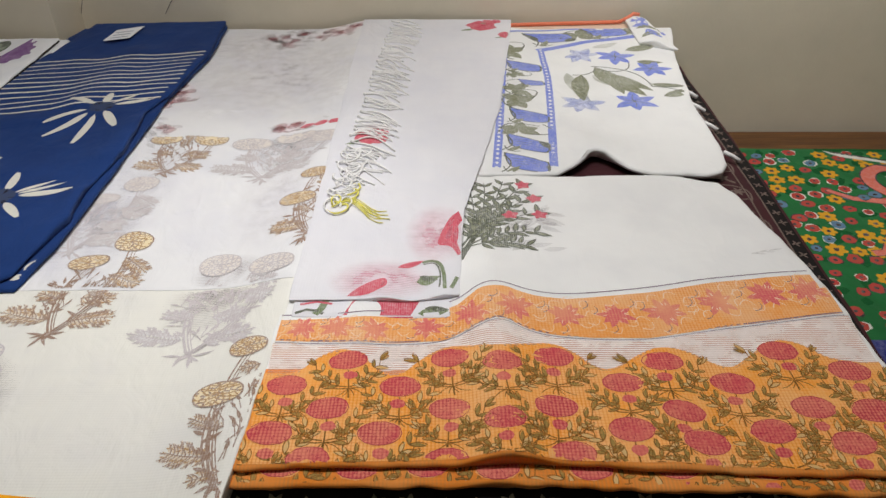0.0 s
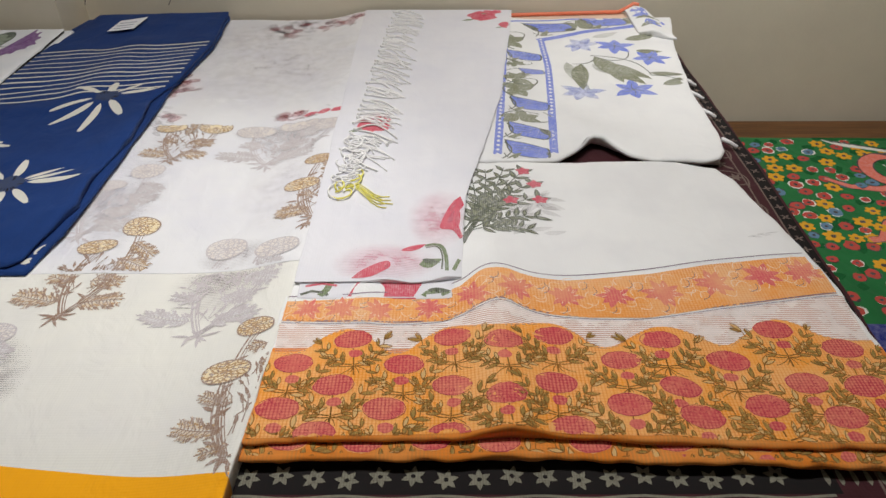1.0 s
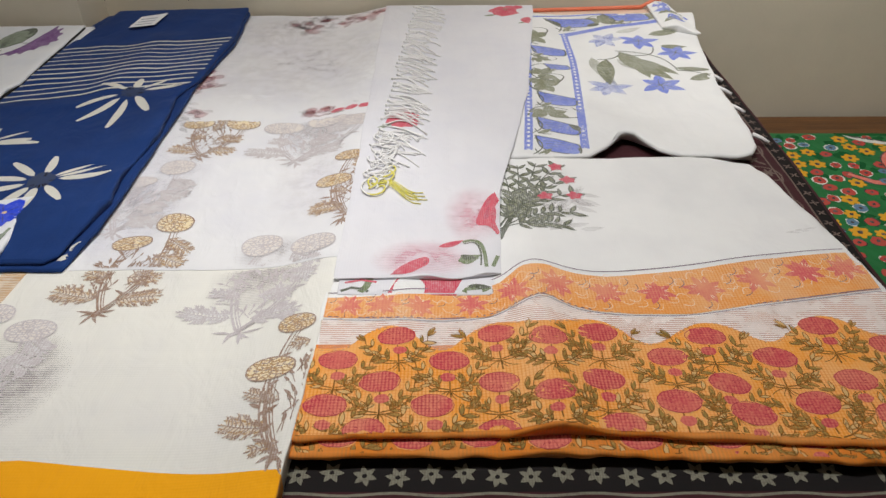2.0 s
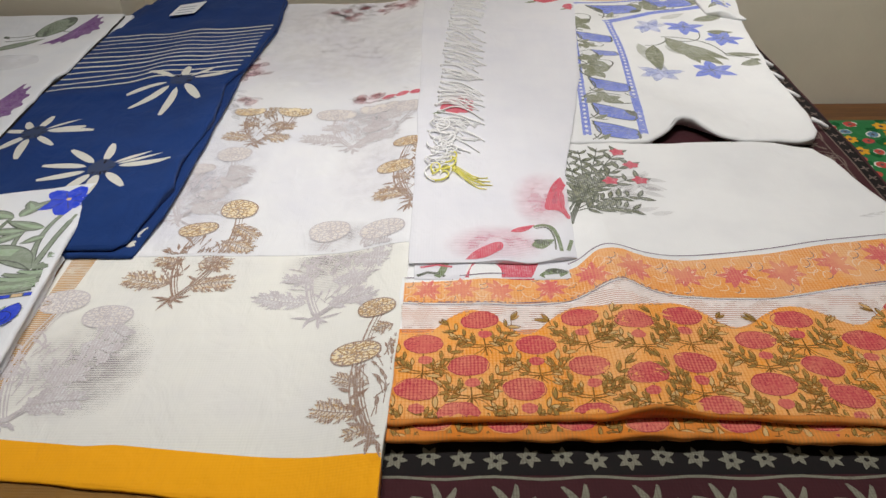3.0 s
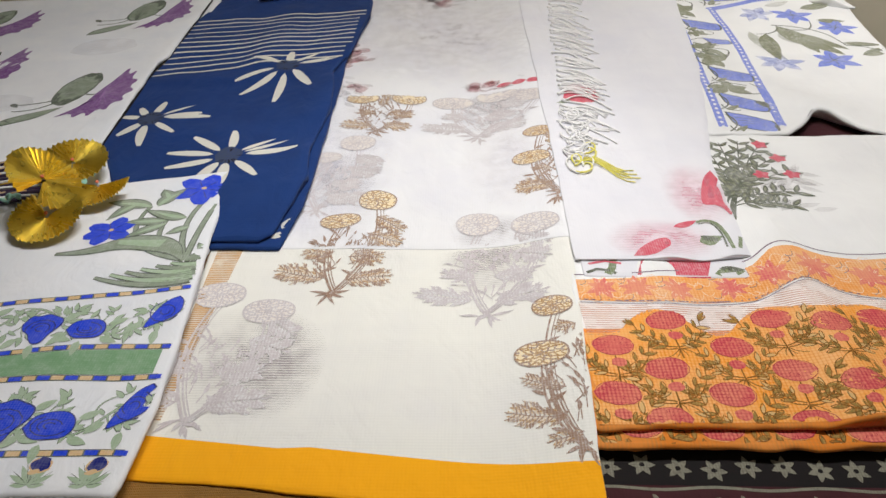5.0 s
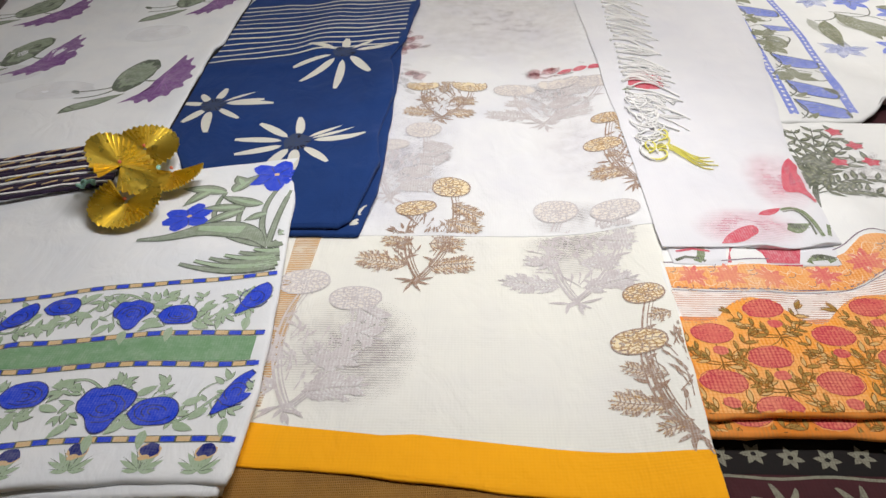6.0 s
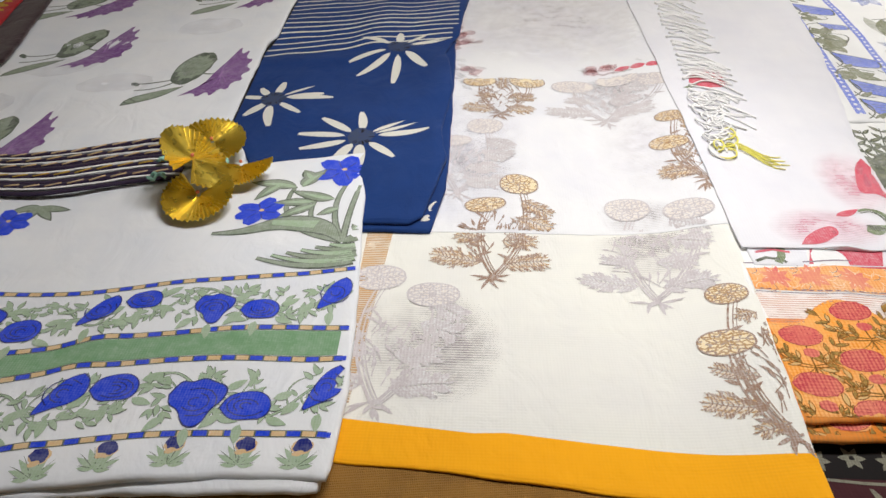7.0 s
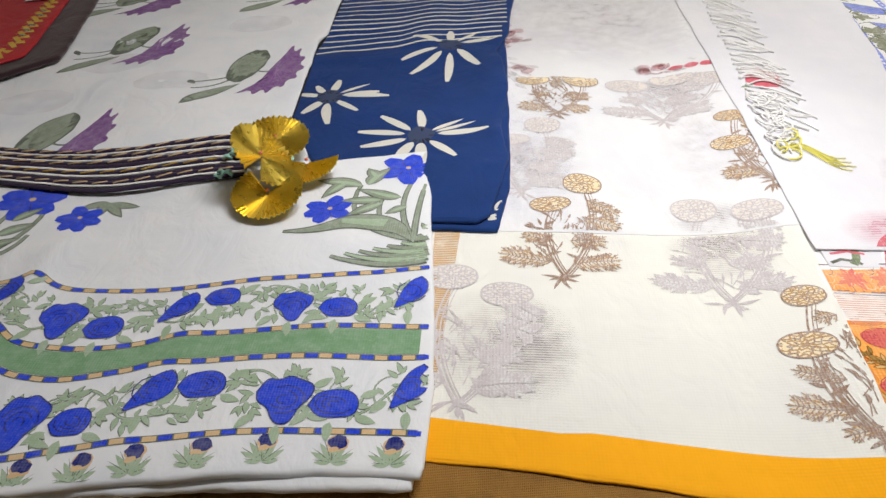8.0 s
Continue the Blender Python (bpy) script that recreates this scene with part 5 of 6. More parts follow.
s_stole = Sheet([(-0.25, 0.922), (-0.16, 0.928), (-0.05, 0.920), (0.026, 0.934)], [(-0.26, 2.395), (0.225, 2.395)], [(-0.25, 0.922), (-0.252, 1.3), (-0.26, 2.395)], [(0.026, 0.934), (0.04, 1.2), (0.145, 1.7), (0.225, 2.395)], TOP + 0.0430,
                [(-0.22, 1.54, 0.10, 1.53, 0.014, 0.002), (0.0, 0.93, 0.03, 1.2, 0.02, 0.006), (-0.10, 0.92, -0.08, 0.98, 0.03, 0.006)], 0.0012, 4.0)
part("top_fold", s_stole.slab(0.0022), m_mulmul, stole)
k = Ink(s_stole2, [i_rose, i_leaf, i_darkleaf, g_pink])
k.band([(-0.160, 0.888), (-0.052, 0.887)], [(-0.140, 0.945), (-0.030, 0.945)], 0, 20, 4)
k.tier += 1
k.stroke([(-0.237, 0.893), (-0.22, 0.902), (-0.20, 0.898), (-0.192, 0.891)], 0.006, 2)
k.stroke([(-0.205, 0.890), (-0.196, 0.905), (-0.190, 0.93)], 0.012, 1)
k.stroke([(-0.232, 0.915), (-0.205, 0.922), (-0.18, 0.916)], 0.005, 0)
k.leaf(-0.040, 0.892, 0.050, 0.022, 8, 1)
k.leaf(-0.030, 0.905, 0.04, 0.014, -4, 2)
k.done("rose_print", stole, "red rose and green leaf print")
k = Ink(s_stole, [g_pink])
soft_wash(k, -0.105, 0.975, 0.095, 0.060, (0.75, 0.25, 0.34), 0.75)
k.done("pink_shadow_print", stole, "pink print of a lower layer showing through")
k = Ink(s_stole, [g_pink], lift=0.0011)
soft_wash(k, -0.012, 1.115, 0.062, 0.105, (0.75, 0.25, 0.34), 0.75)
k.done("pink_shadow_print", stole, "pink print of a lower layer showing through")
k = Ink(s_stole, [i_rose], lift=0.0012)
petal = smooth_line([(0.030, 1.185), (0.012, 1.165), (-0.004, 1.118), (-0.012, 1.078), (0.006, 1.072), (0.018, 1.062), (0.029, 1.035), (0.037, 1.080), (0.041, 1.140), (0.030, 1.185)])[:-1]
k.poly([[((x + 0.018) / 2, (y + 1.11) / 2) for x, y in petal], petal], 0, (0.018, 1.11))
k.done("rose_print", stole, "red rose petals print")
k = Ink(s_stole, [i_rose, g_pink, i_leaf, i_darkleaf], lift=0.0014)
petal = smooth_line([(-0.158, 0.931), (-0.145, 0.952), (-0.120, 0.972), (-0.096, 0.978), (-0.092, 0.955), (-0.108, 0.943), (-0.125, 0.932), (-0.158, 0.931)])[:-1]
k.poly([[((x - 0.12) / 2, (y + 0.95) / 2) for x, y in petal], petal], 0, (-0.12, 0.95))
k.leaf(-0.078, 1.008, 0.050, 0.016, 22, 0, 0.1, 6)
for q, pts in enumerate((((-0.036, 1.026), (-0.018, 1.032), (-0.004, 1.018), (0.002, 0.985), (0.003, 0.945)), ((-0.034, 1.020), (-0.017, 1.025), (-0.008, 1.012), (-0.004, 0.985), (-0.006, 0.950)),
                         ((0.032, 1.02), (0.026, 0.985), (0.014, 0.948)))):
    k.stroke(smooth_line(list(pts)), 0.0065 if q != 1 else 0.003, 2 + q % 2)
k.leaf(-0.045, 0.968, 0.042, 0.026, 12, 2, 0.1, 6)
k.leaf(-0.040, 0.985, 0.035, 0.016, -30, 3, 0.1, 6)
k.done("rose_print", stole, "red rose and green leaf print")
for x, y, r in ((-0.165, 1.525, 0.042), (0.125, 2.33, 0.05), (0.20, 2.24, 0.03), (0.16, 2.38, 0.03)):
    k = Ink(s_stole, [i_rose, i_leaf, g_pink], (x, y), r)
    k.blob(0, 0, 1.0, 1.1, 0, 0, 0.14, 18, 5, 0.15)
    k.blob(0.2, 0.1, 0.2, 0.2, 2)
    k.leaf(-0.6, -0.7, 0.8, 0.3, 200, 1)
    k.done("rose_print", stole)
for q in range(38):
    t = (q + random.uniform(-0.3, 0.3)) / 37
    y0, x0 = 1.36 + 1.0 * t, -0.212 + 0.052 * max(0, t) ** 1.4 + random.uniform(-0.006, 0.006)
    sweep = random.uniform(-0.025, 0.035)
    for w in range(3):
        reach, bow, ends = random.uniform(0.055, 0.105), random.uniform(-0.025, 0.025), random.uniform(-0.016, 0.016)
        pts = []
        for v in range(11):
            f = v / 10
            px, py = x0 + reach * f, y0 + (sweep + ends) * f - 0.05 * f * f + bow * math.sin(math.pi * f) + 0.003 * math.sin(7 * f + q)
            pts.append((px, py, s_stole.h(px, py) + 0.0014 + 0.0018 * math.sin(math.pi * f) + 0.0006 * w))
        part("fringe_strand", tube(pts, random.uniform(0.0016, 0.0024), 6), m_thread, stole)
    knot = bmesh.new()
    bmesh.ops.create_icosphere(knot, subdivisions=2, radius=0.0045, matrix=Matrix.Translation((x0, y0, s_stole.h(x0, y0) + 0.003)))
    part("fringe_knot", knot, m_thread, stole)
for q in range(30):
    cx, cy = -0.215 + random.uniform(-0.012, 0.022), 1.20 + 0.24 * q / 29
    r, a0, turn = random.uniform(0.012, 0.024), random.uniform(0, 6.28), random.uniform(3.0, 5.5)
    pts = []
    for w in range(13):
        a = a0 + turn * w / 12
        px, py = cx + r * math.cos(a) + 0.02 * w / 12, cy + 1.3 * r * math.sin(a)
        pts.append((px, py, s_stole.h(px, py) + 0.0022 + 0.003 * math.sin(math.pi * w / 12) + 0.0006 * (q % 4)))
    part("fringe_strand", tube(pts, 0.0019, 6), m_ythread if q % 3 == 0 and cy < 1.29 else m_thread, stole)
for q in range(7):
    pts = [(-0.20 + 0.075 * w / 6 + 0.004 * q * w / 6, 1.240 - 0.010 * (q % 4) * (0.4 + w / 6) - 0.045 * w / 6 + 0.01 * math.sin(w), TOP + 0.0460 + 0.002 * math.sin(w)) for w in range(7)]
    part("fringe_strand", tube(pts, 0.0011, 5), m_ythread, stole, "yellow-dyed strand")

# ---- indigo cloth ----
blue = thing("indigo_cloth", (-0.95, 1.7, TOP), "deep indigo cotton cloth with white stripes and daisy prints", "cloth")
s_blue2 = Sheet([(-1.0, 0.985), (-0.742, 0.988)], [(-1.17, 2.35), (-0.715, 2.38)], [(-1.0, 0.985), (-1.25, 1.5), (-1.17, 2.35)], [(-0.742, 0.988), (-0.722, 1.1), (-0.722, 1.5), (-0.728, 1.8), (-0.700, 2.1), (-0.715, 2.38)], TOP + 0.027, [(-1.0, 0.985, -0.74, 0.985, 0.07, -0.008)], 0.002, 21.0)
part("lower_fold", s_blue2.slab(0.012), m_indigo, blue)
s_blue = Sheet([(-1.0, 0.993), (-0.775, 0.996), (-0.755, 1.012)], [(-1.13, 2.36), (-0.72, 2.39)], [(-1.0, 0.993), (-1.25, 1.5), (-1.13, 2.36)], [(-0.755, 1.012), (-0.742, 1.08), (-0.725, 1.18), (-0.738, 1.26), (-0.736, 1.33), (-0.722, 1.46), (-0.728, 1.58), (-0.745, 1.68), (-0.735, 1.74), (-0.718, 1.80), (-0.712, 1.95), (-0.700, 2.1), (-0.72, 2.39)], TOP + 0.038,
               [(-0.93, 1.72, -0.90, 2.1, 0.05, 0.008), (-1.2, 1.60, -0.8, 1.66, 0.03, 0.005), (-0.74, 1.15, -0.74, 1.28, 0.03, 0.008), (-0.74, 1.45, -0.75, 1.62, 0.03, 0.009), (-0.95, 1.35, -0.8, 1.10, 0.06, 0.004), (-1.0, 0.985, -0.74, 0.985, 0.07, -0.010)], 0.005, 22.0)
part("top_fold", s_blue.slab(0.010), m_indigo, blue)
for q in range(12):
    t = q / 11
    l, r = Vector((-1.22, 1.622 + 0.375 * t)), Vector((-0.705, 1.772 + 0.33 * t))
    k = Ink(s_blue, [i_cream])
    pts = [tuple(l.lerp(r, w / 40) + Vector((0, 0.006 * noise.noise((w * 0.2, q * 0.6, 4)) + 0.004 * math.sin(w * 0.22)))) for w in range(41)]
    k.stroke(pts, random.uniform(0.0055, 0.0085), 0)
    k.done("white_stripe", blue, "uneven cream-white stripe")
for x, y, width, tips in (
    (-0.889, 1.252, 0.024, ((-0.122, 0.018), (-0.083, 0.071), (-0.003, 0.101), (0.076, 0.078), (0.105, 0.067), (0.128, 0.037), (0.073, -0.073), (0.008, -0.104), (-0.049, -0.097), (-0.106, -0.052))),
    (-1.098, 1.410, 0.021, ((-0.041, 0.050), (0.010, 0.080), (0.077, 0.068), (0.102, 0.026), (0.123, 0.018), (0.067, -0.066), (0.007, -0.120), (-0.040, -0.078), (-0.07, 0.01))),
    (-0.857, 1.695, 0.024, ((-0.086, 0.053), (-0.001, 0.080), (0.069, 0.095), (0.105, 0.066), (0.121, 0.057), (0.076, -0.104), (0.011, -0.187), (-0.067, -0.156), (-0.113, -0.074))),
):
    k = Ink(s_blue, [i_cream, i_daisyeye, i_blackband], (x, y))
    daisy(k, tips, width)
    k.done("daisy_print", blue, "cream daisy print with a slate eye")
k = Ink(s_blue2, [i_cream])
k.leaf(-0.755, 1.005, 0.03, 0.014, 40, 0)
k.leaf(-0.742, 1.03, 0.03, 0.012, 70, 0)
k.done("petal_print", blue)
tag_card = thing("paper_tag", (-0.995, 2.24, TOP + 0.045), "small white paper tag lying on the indigo cloth", "tag")
s_tag = Sheet([(-1.035, 2.175), (-0.965, 2.20)], [(-1.03, 2.275), (-0.957, 2.315)], [(-1.035, 2.175), (-1.03, 2.275)], [(-0.965, 2.20), (-0.957, 2.315)], TOP + 0.047, (), 0.001)
card = part("card", s_tag.slab(0.0012, 0.02, wobble=0.0), m_card, tag_card)
k = Ink(s_tag, [m_cardbar], lift=0.0006)
for q in range(3):
    k.stroke([(-1.022, 2.195 + 0.026 * q), (-0.975, 2.214 + 0.026 * q)], 0.007, 0)
k.done("writing", card, "grey bars of writing")

# ---- purple floral cloth ----
purple = thing("purple_bud_cloth", (-1.5, 1.7, TOP), "white silk-cotton cloth printed with purple buds and sage leaves", "cloth")
s_purple2 = Sheet([(-1.92, 1.12), (-1.098, 1.15)], [(-1.98, 2.16), (-1.165, 2.215)], [(-1.92, 1.12), (-1.98, 2.16)], [(-1.098, 1.15), (-1.128, 1.4), (-1.135, 1.68), (-1.165, 2.215)], TOP + 0.036, (), 0.0015, 31.0)
part("lower_fold", s_purple2.slab(0.012, 0.016), m_silk, purple)
s_purple = Sheet([(-1.92, 1.11), (-1.155, 1.14)], [(-1.98, 2.15), (-1.185, 2.20)], [(-1.92, 1.11), (-1.98, 2.15)], [(-1.155, 1.14), (-1.165, 1.4), (-1.180, 1.68), (-1.170, 1.75), (-1.185, 2.20)], TOP + 0.047,
                 [(-1.95, 1.66, -1.18, 1.70, 0.022, 0.004), (-1.6, 1.4, -1.25, 1.35, 0.05, 0.004)], 0.007, 32.0)
part("top_fold", s_purple.slab(0.010), m_silk, purple)
for x, y, turn in ((-1.398, 1.343, 0), (-1.735, 1.49, -4), (-1.72, 1.02, -3), (-1.425, 1.875, 0), (-1.86, 1.80, -8)):
    k = Ink(s_purple, [i_sage, i_sageline, i_purple, i_purpleline], (x, y), 1.0, turn)
    purple_bud(k)
    k.done("purple_bud_print", purple)
for x, y in ((-1.46, 1.46), (-1.72, 1.35), (-1.35, 1.80), (-1.62, 1.55)):
    k = Ink(s_purple, [g_lilac])
    k.blob(x, y, 0.08, 0.055, 0, 20, 0.05, 28)
    k.done("shadow_print", purple, "faint lilac print of a lower layer")
part("piping", tube([(x + 0.004, y, TOP + 0.040) for x, y in ((-1.157, 1.17), (-1.160, 1.28), (-1.166, 1.40), (-1.172, 1.52), (-1.181, 1.66), (-1.176, 1.70), (-1.171, 1.76), (-1.176, 1.95), (-1.184, 2.19))], 0.0032, 6), m_black, purple, "thin dark piping")
k = Ink(s_purple2, [i_sage, i_sageline])
for y0, y1 in ((1.20, 1.62), (1.70, 2.15)):
    k.stroke([(-1.142 - 0.04 * (y - 1.2), y) for y in (y0, (2 * y0 + y1) / 3, (y0 + 2 * y1) / 3, y1)], 0.003, 1)
k.leaf(-1.15, 1.44, 0.16, 0.03, 95, 0)
k.leaf(-1.125, 1.40, 0.10, 0.02, 80, 1)
k.done("edge_print", purple, "sage print along the folded edge")

# ---- red saree ----
red = thing("red_zari_saree", (-2.1, 1.8, TOP), "folded red silk saree with gold zigzag and dark velvet edge", "saree")
s_red2 = Sheet([(-2.25, 0.95), (-1.757, 1.545)], [(-2.42, 2.15), (-1.885, 2.12)], [(-2.25, 0.95), (-2.42, 2.15)], [(-1.757, 1.545), (-1.765, 1.60), (-1.837, 1.912), (-1.885, 2.12)], TOP + 0.064, (), 0.001)
part("velvet_edge", s_red2.slab(0.012, 0.02), cloth_mat("dark_velvet", (0.025, 0.008, 0.012), (0.04, 0.012, 0.018), sheen=0.4), red, "dark velvet edge")
s_red = Sheet([(-2.26, 1.00), (-1.830, 1.525)], [(-2.42, 2.15), (-1.945, 2.12)], [(-2.26, 1.00), (-2.42, 2.15)], [(-1.830, 1.525), (-1.838, 1.60), (-1.905, 1.93), (-1.945, 2.12)], TOP + 0.072, (), 0.001)
silk = part("silk", s_red.slab(0.006, 0.02), m_red, red, "red silk top fold")
for line, n in (([(-1.862, 1.57), (-1.935, 1.95), (-1.965, 2.11)], 16), ([(-2.20, 1.13), (-1.868, 1.545)], 16)):
    for q in range(n):
        a, b = along(line, q / n), along(line, min(1, (q + 1) / n))
        d = (b - a).normalized()
        side = Vector((-d.y, d.x)) * 0.030
        k = Ink(s_red, [i_goldline, i_darkleaf], lift=0.0016)
        k.stroke([tuple(a - side * 0.9), tuple((a + b) / 2 + side), tuple(b - side * 0.2)], 0.019, 0)
        k.stroke([tuple(a + side * 0.2), tuple(b + side * 0.9)], 0.012, 0)
        k.leaf(a.x, a.y, 0.03, 0.01, math.degrees(math.atan2(d.y, d.x)) + 60, 1)
        k.done("gold_zigzag", silk)
k = Ink(s_red, [i_goldline], (-2.02, 1.66), 0.045, lift=0.0015)
for q in range(7):
    k.leaf(0, 0, 1.2, 0.35, 51 * q, 0, 0.15, 6)
k.done("gold_motif", silk, "dull gold woven motif")
red_tag = thing("paper_tag", (-1.95, 1.93, TOP + 0.075), "small white paper tag lying on the red silk", "tag")
s_rt = Sheet([(-2.0, 1.865), (-1.935, 1.885)], [(-2.0, 1.97), (-1.93, 1.985)], [(-2.0, 1.865), (-2.0, 1.97)], [(-1.935, 1.885), (-1.93, 1.985)], TOP + 0.0775, (), 0.0005)
card = part("card", s_rt.slab(0.0012, 0.02, wobble=0.0), m_card, red_tag)
k = Ink(s_rt, [m_cardbar], lift=0.0006)
for q in range(2):
    k.stroke([(-1.985, 1.90 + 0.03 * q), (-1.945, 1.912 + 0.03 * q)], 0.008, 0)
k.done("writing", card, "grey bars of writing")

# ---- cobalt rose cloth ----
stack = thing("cobalt_rose_cloth", (-1.2, 0.8, TOP), "folded white cloth with cobalt roses, vines and a green band", "cloth")
for q, (off, z) in enumerate(((0.004, 0.018), (-0.004, 0.030))):
    s_low = Sheet([(-1.80, 0.425 + off), (-1.27, 0.449 + off), (-1.05, 0.477 + off), (-0.838, 0.488 + off)], [(-1.80, 1.15), (-0.880, 1.19)], [(-1.80, 0.425 + off), (-1.80, 1.15)],
                  [(-0.838, 0.488 + off), (-0.838, 0.7), (-0.880, 1.19)], TOP + z, (), 0.001, 40.0 + q)
    part("lower_fold", s_low.slab(0.012, 0.016, ragged=0.004), m_silk, stack)
s_stack = Sheet([(-1.80, 0.42), (-1.40, 0.44), (-1.27, 0.447), (-1.15, 0.468), (-0.95, 0.492), (-0.828, 0.494)], [(-1.80, 1.16), (-1.40, 1.10), (-1.10, 1.13), (-0.873, 1.19)], [(-1.80, 0.42), (-1.80, 1.16)],
                [(-0.828, 0.494), (-0.824, 0.62), (-0.842, 0.88), (-0.873, 1.19)], TOP + 0.041, [(-1.41, 0.46, -1.43, 0.86, 0.03, 0.007), (-1.18, 0.50, -1.16, 0.70, 0.03, 0.004), (-1.05, 0.9, -0.9, 1.0, 0.08, 0.004)], 0.006, 42.0)
part("top_fold", s_stack.slab(0.012), m_silk, stack)
B1 = smooth_line([(-1.80, 0.72), (-1.60, 0.75), (-1.472, 0.780), (-1.444, 0.790), (-1.428, 0.807), (-1.385, 0.776), (-1.326, 0.772), (-1.233, 0.778), (-1.153, 0.796), (-1.051, 0.813), (-0.947, 0.829), (-0.838, 0.849), (-0.80, 0.857)])
B2 = smooth_line([(-1.80, 0.66), (-1.60, 0.68), (-1.46, 0.71), (-1.42, 0.689), (-1.391, 0.663), (-1.353, 0.656), (-1.278, 0.654), (-1.22, 0.667), (-1.179, 0.687), (-1.103, 0.698), (-1.003, 0.717), (-0.93, 0.723), (-0.828, 0.724), (-0.79, 0.724)])
B3 = smooth_line([(-1.80, 0.60), (-1.60, 0.61), (-1.45, 0.64), (-1.376, 0.611), (-1.343, 0.602), (-1.29, 0.599), (-1.215, 0.621), (-1.179, 0.637), (-1.106, 0.647), (-1.025, 0.661), (-0.921, 0.666), (-0.824, 0.669), (-0.79, 0.669)])
B4 = smooth_line([(-1.80, 0.40), (-1.5, 0.44), (-1.303, 0.480), (-1.244, 0.498), (-1.163, 0.516), (-1.086, 0.529), (-1.021, 0.539), (-0.924, 0.546), (-0.86, 0.549), (-0.822, 0.546), (-0.79, 0.543)])
k = Ink(s_stack, [i_band])
k.band(shifted(B3, 0.006), shifted(B2, -0.006), 0, 80, 4)
k.done("green_band", stack, "plain leaf-green band")
for line in (B1, B2, B3, B4):
    k = Ink(s_stack, [i_cobalt, i_peach, i_sageline], lift=0.0013)
    dashes(k, line, 56, 0.0075)
    k.done("rope_line", stack, "cobalt and peach dashed line")
for lo, hi in ((B2, B1), (B4, B3)):
    k = Ink(s_stack, [i_vine, i_sageline])
    vine(k, [tuple(along(lo, 0.25 + 0.75 * q / 20)) for q in range(21)], [tuple(along(hi, 0.25 + 0.75 * q / 20)) for q in range(21)], 50, 0.0215)
    k.done("vine_print", stack, "soft green curling vine print")
for x, y, form, sx, sy in ((-1.451, 0.757, "slim", 0.028, 0.040), (-1.343, 0.707, "trumpet", 0.033, 0.040), (-1.277, 0.696, "oval", 0.029, 0.029), (-1.186, 0.744, "slim", 0.030, 0.040), (-1.131, 0.767, "oval", 0.027, 0.024),
                           (-1.028, 0.754, "trumpet", 0.029, 0.032), (-0.962, 0.755, "oval", 0.029, 0.025), (-0.862, 0.793, "slim", 0.030, 0.040), (-1.309, 0.532, "trumpet", 0.031, 0.046), (-1.248, 0.537, "oval", 0.026, 0.028),
                           (-1.168, 0.591, "slim", 0.034, 0.042), (-1.109, 0.605, "oval", 0.032, 0.029), (-1.002, 0.588, "trumpet", 0.037, 0.042), (-0.938, 0.585, "oval", 0.033, 0.029), (-0.846, 0.620, "slim", 0.032, 0.044),
                           (-1.40, 0.53, "oval", 0.033, 0.030), (-1.53, 0.72, "oval", 0.03, 0.03)):
    k = Ink(s_stack, [i_cobalt, i_cobaltline, i_vine], (x, y), 1.0, random.uniform(-4, 4), lift=0.0026)
    cobalt_rose(k, form, sx, sy)
    k.done("cobalt_rose_print", stack)
for x, y in ((-1.277, 0.466), (-1.211, 0.479), (-1.155, 0.494), (-1.082, 0.507), (-1.007, 0.519), (-0.926, 0.523), (-0.860, 0.524), (-1.34, 0.455), (-1.40, 0.45)):
    k = Ink(s_stack, [i_cobaltline, i_vine, i_peach, i_sageline], (x, y), 0.024, random.uniform(-10, 10))
    mini_rose(k)
    k.done("rosebud_print", stack)


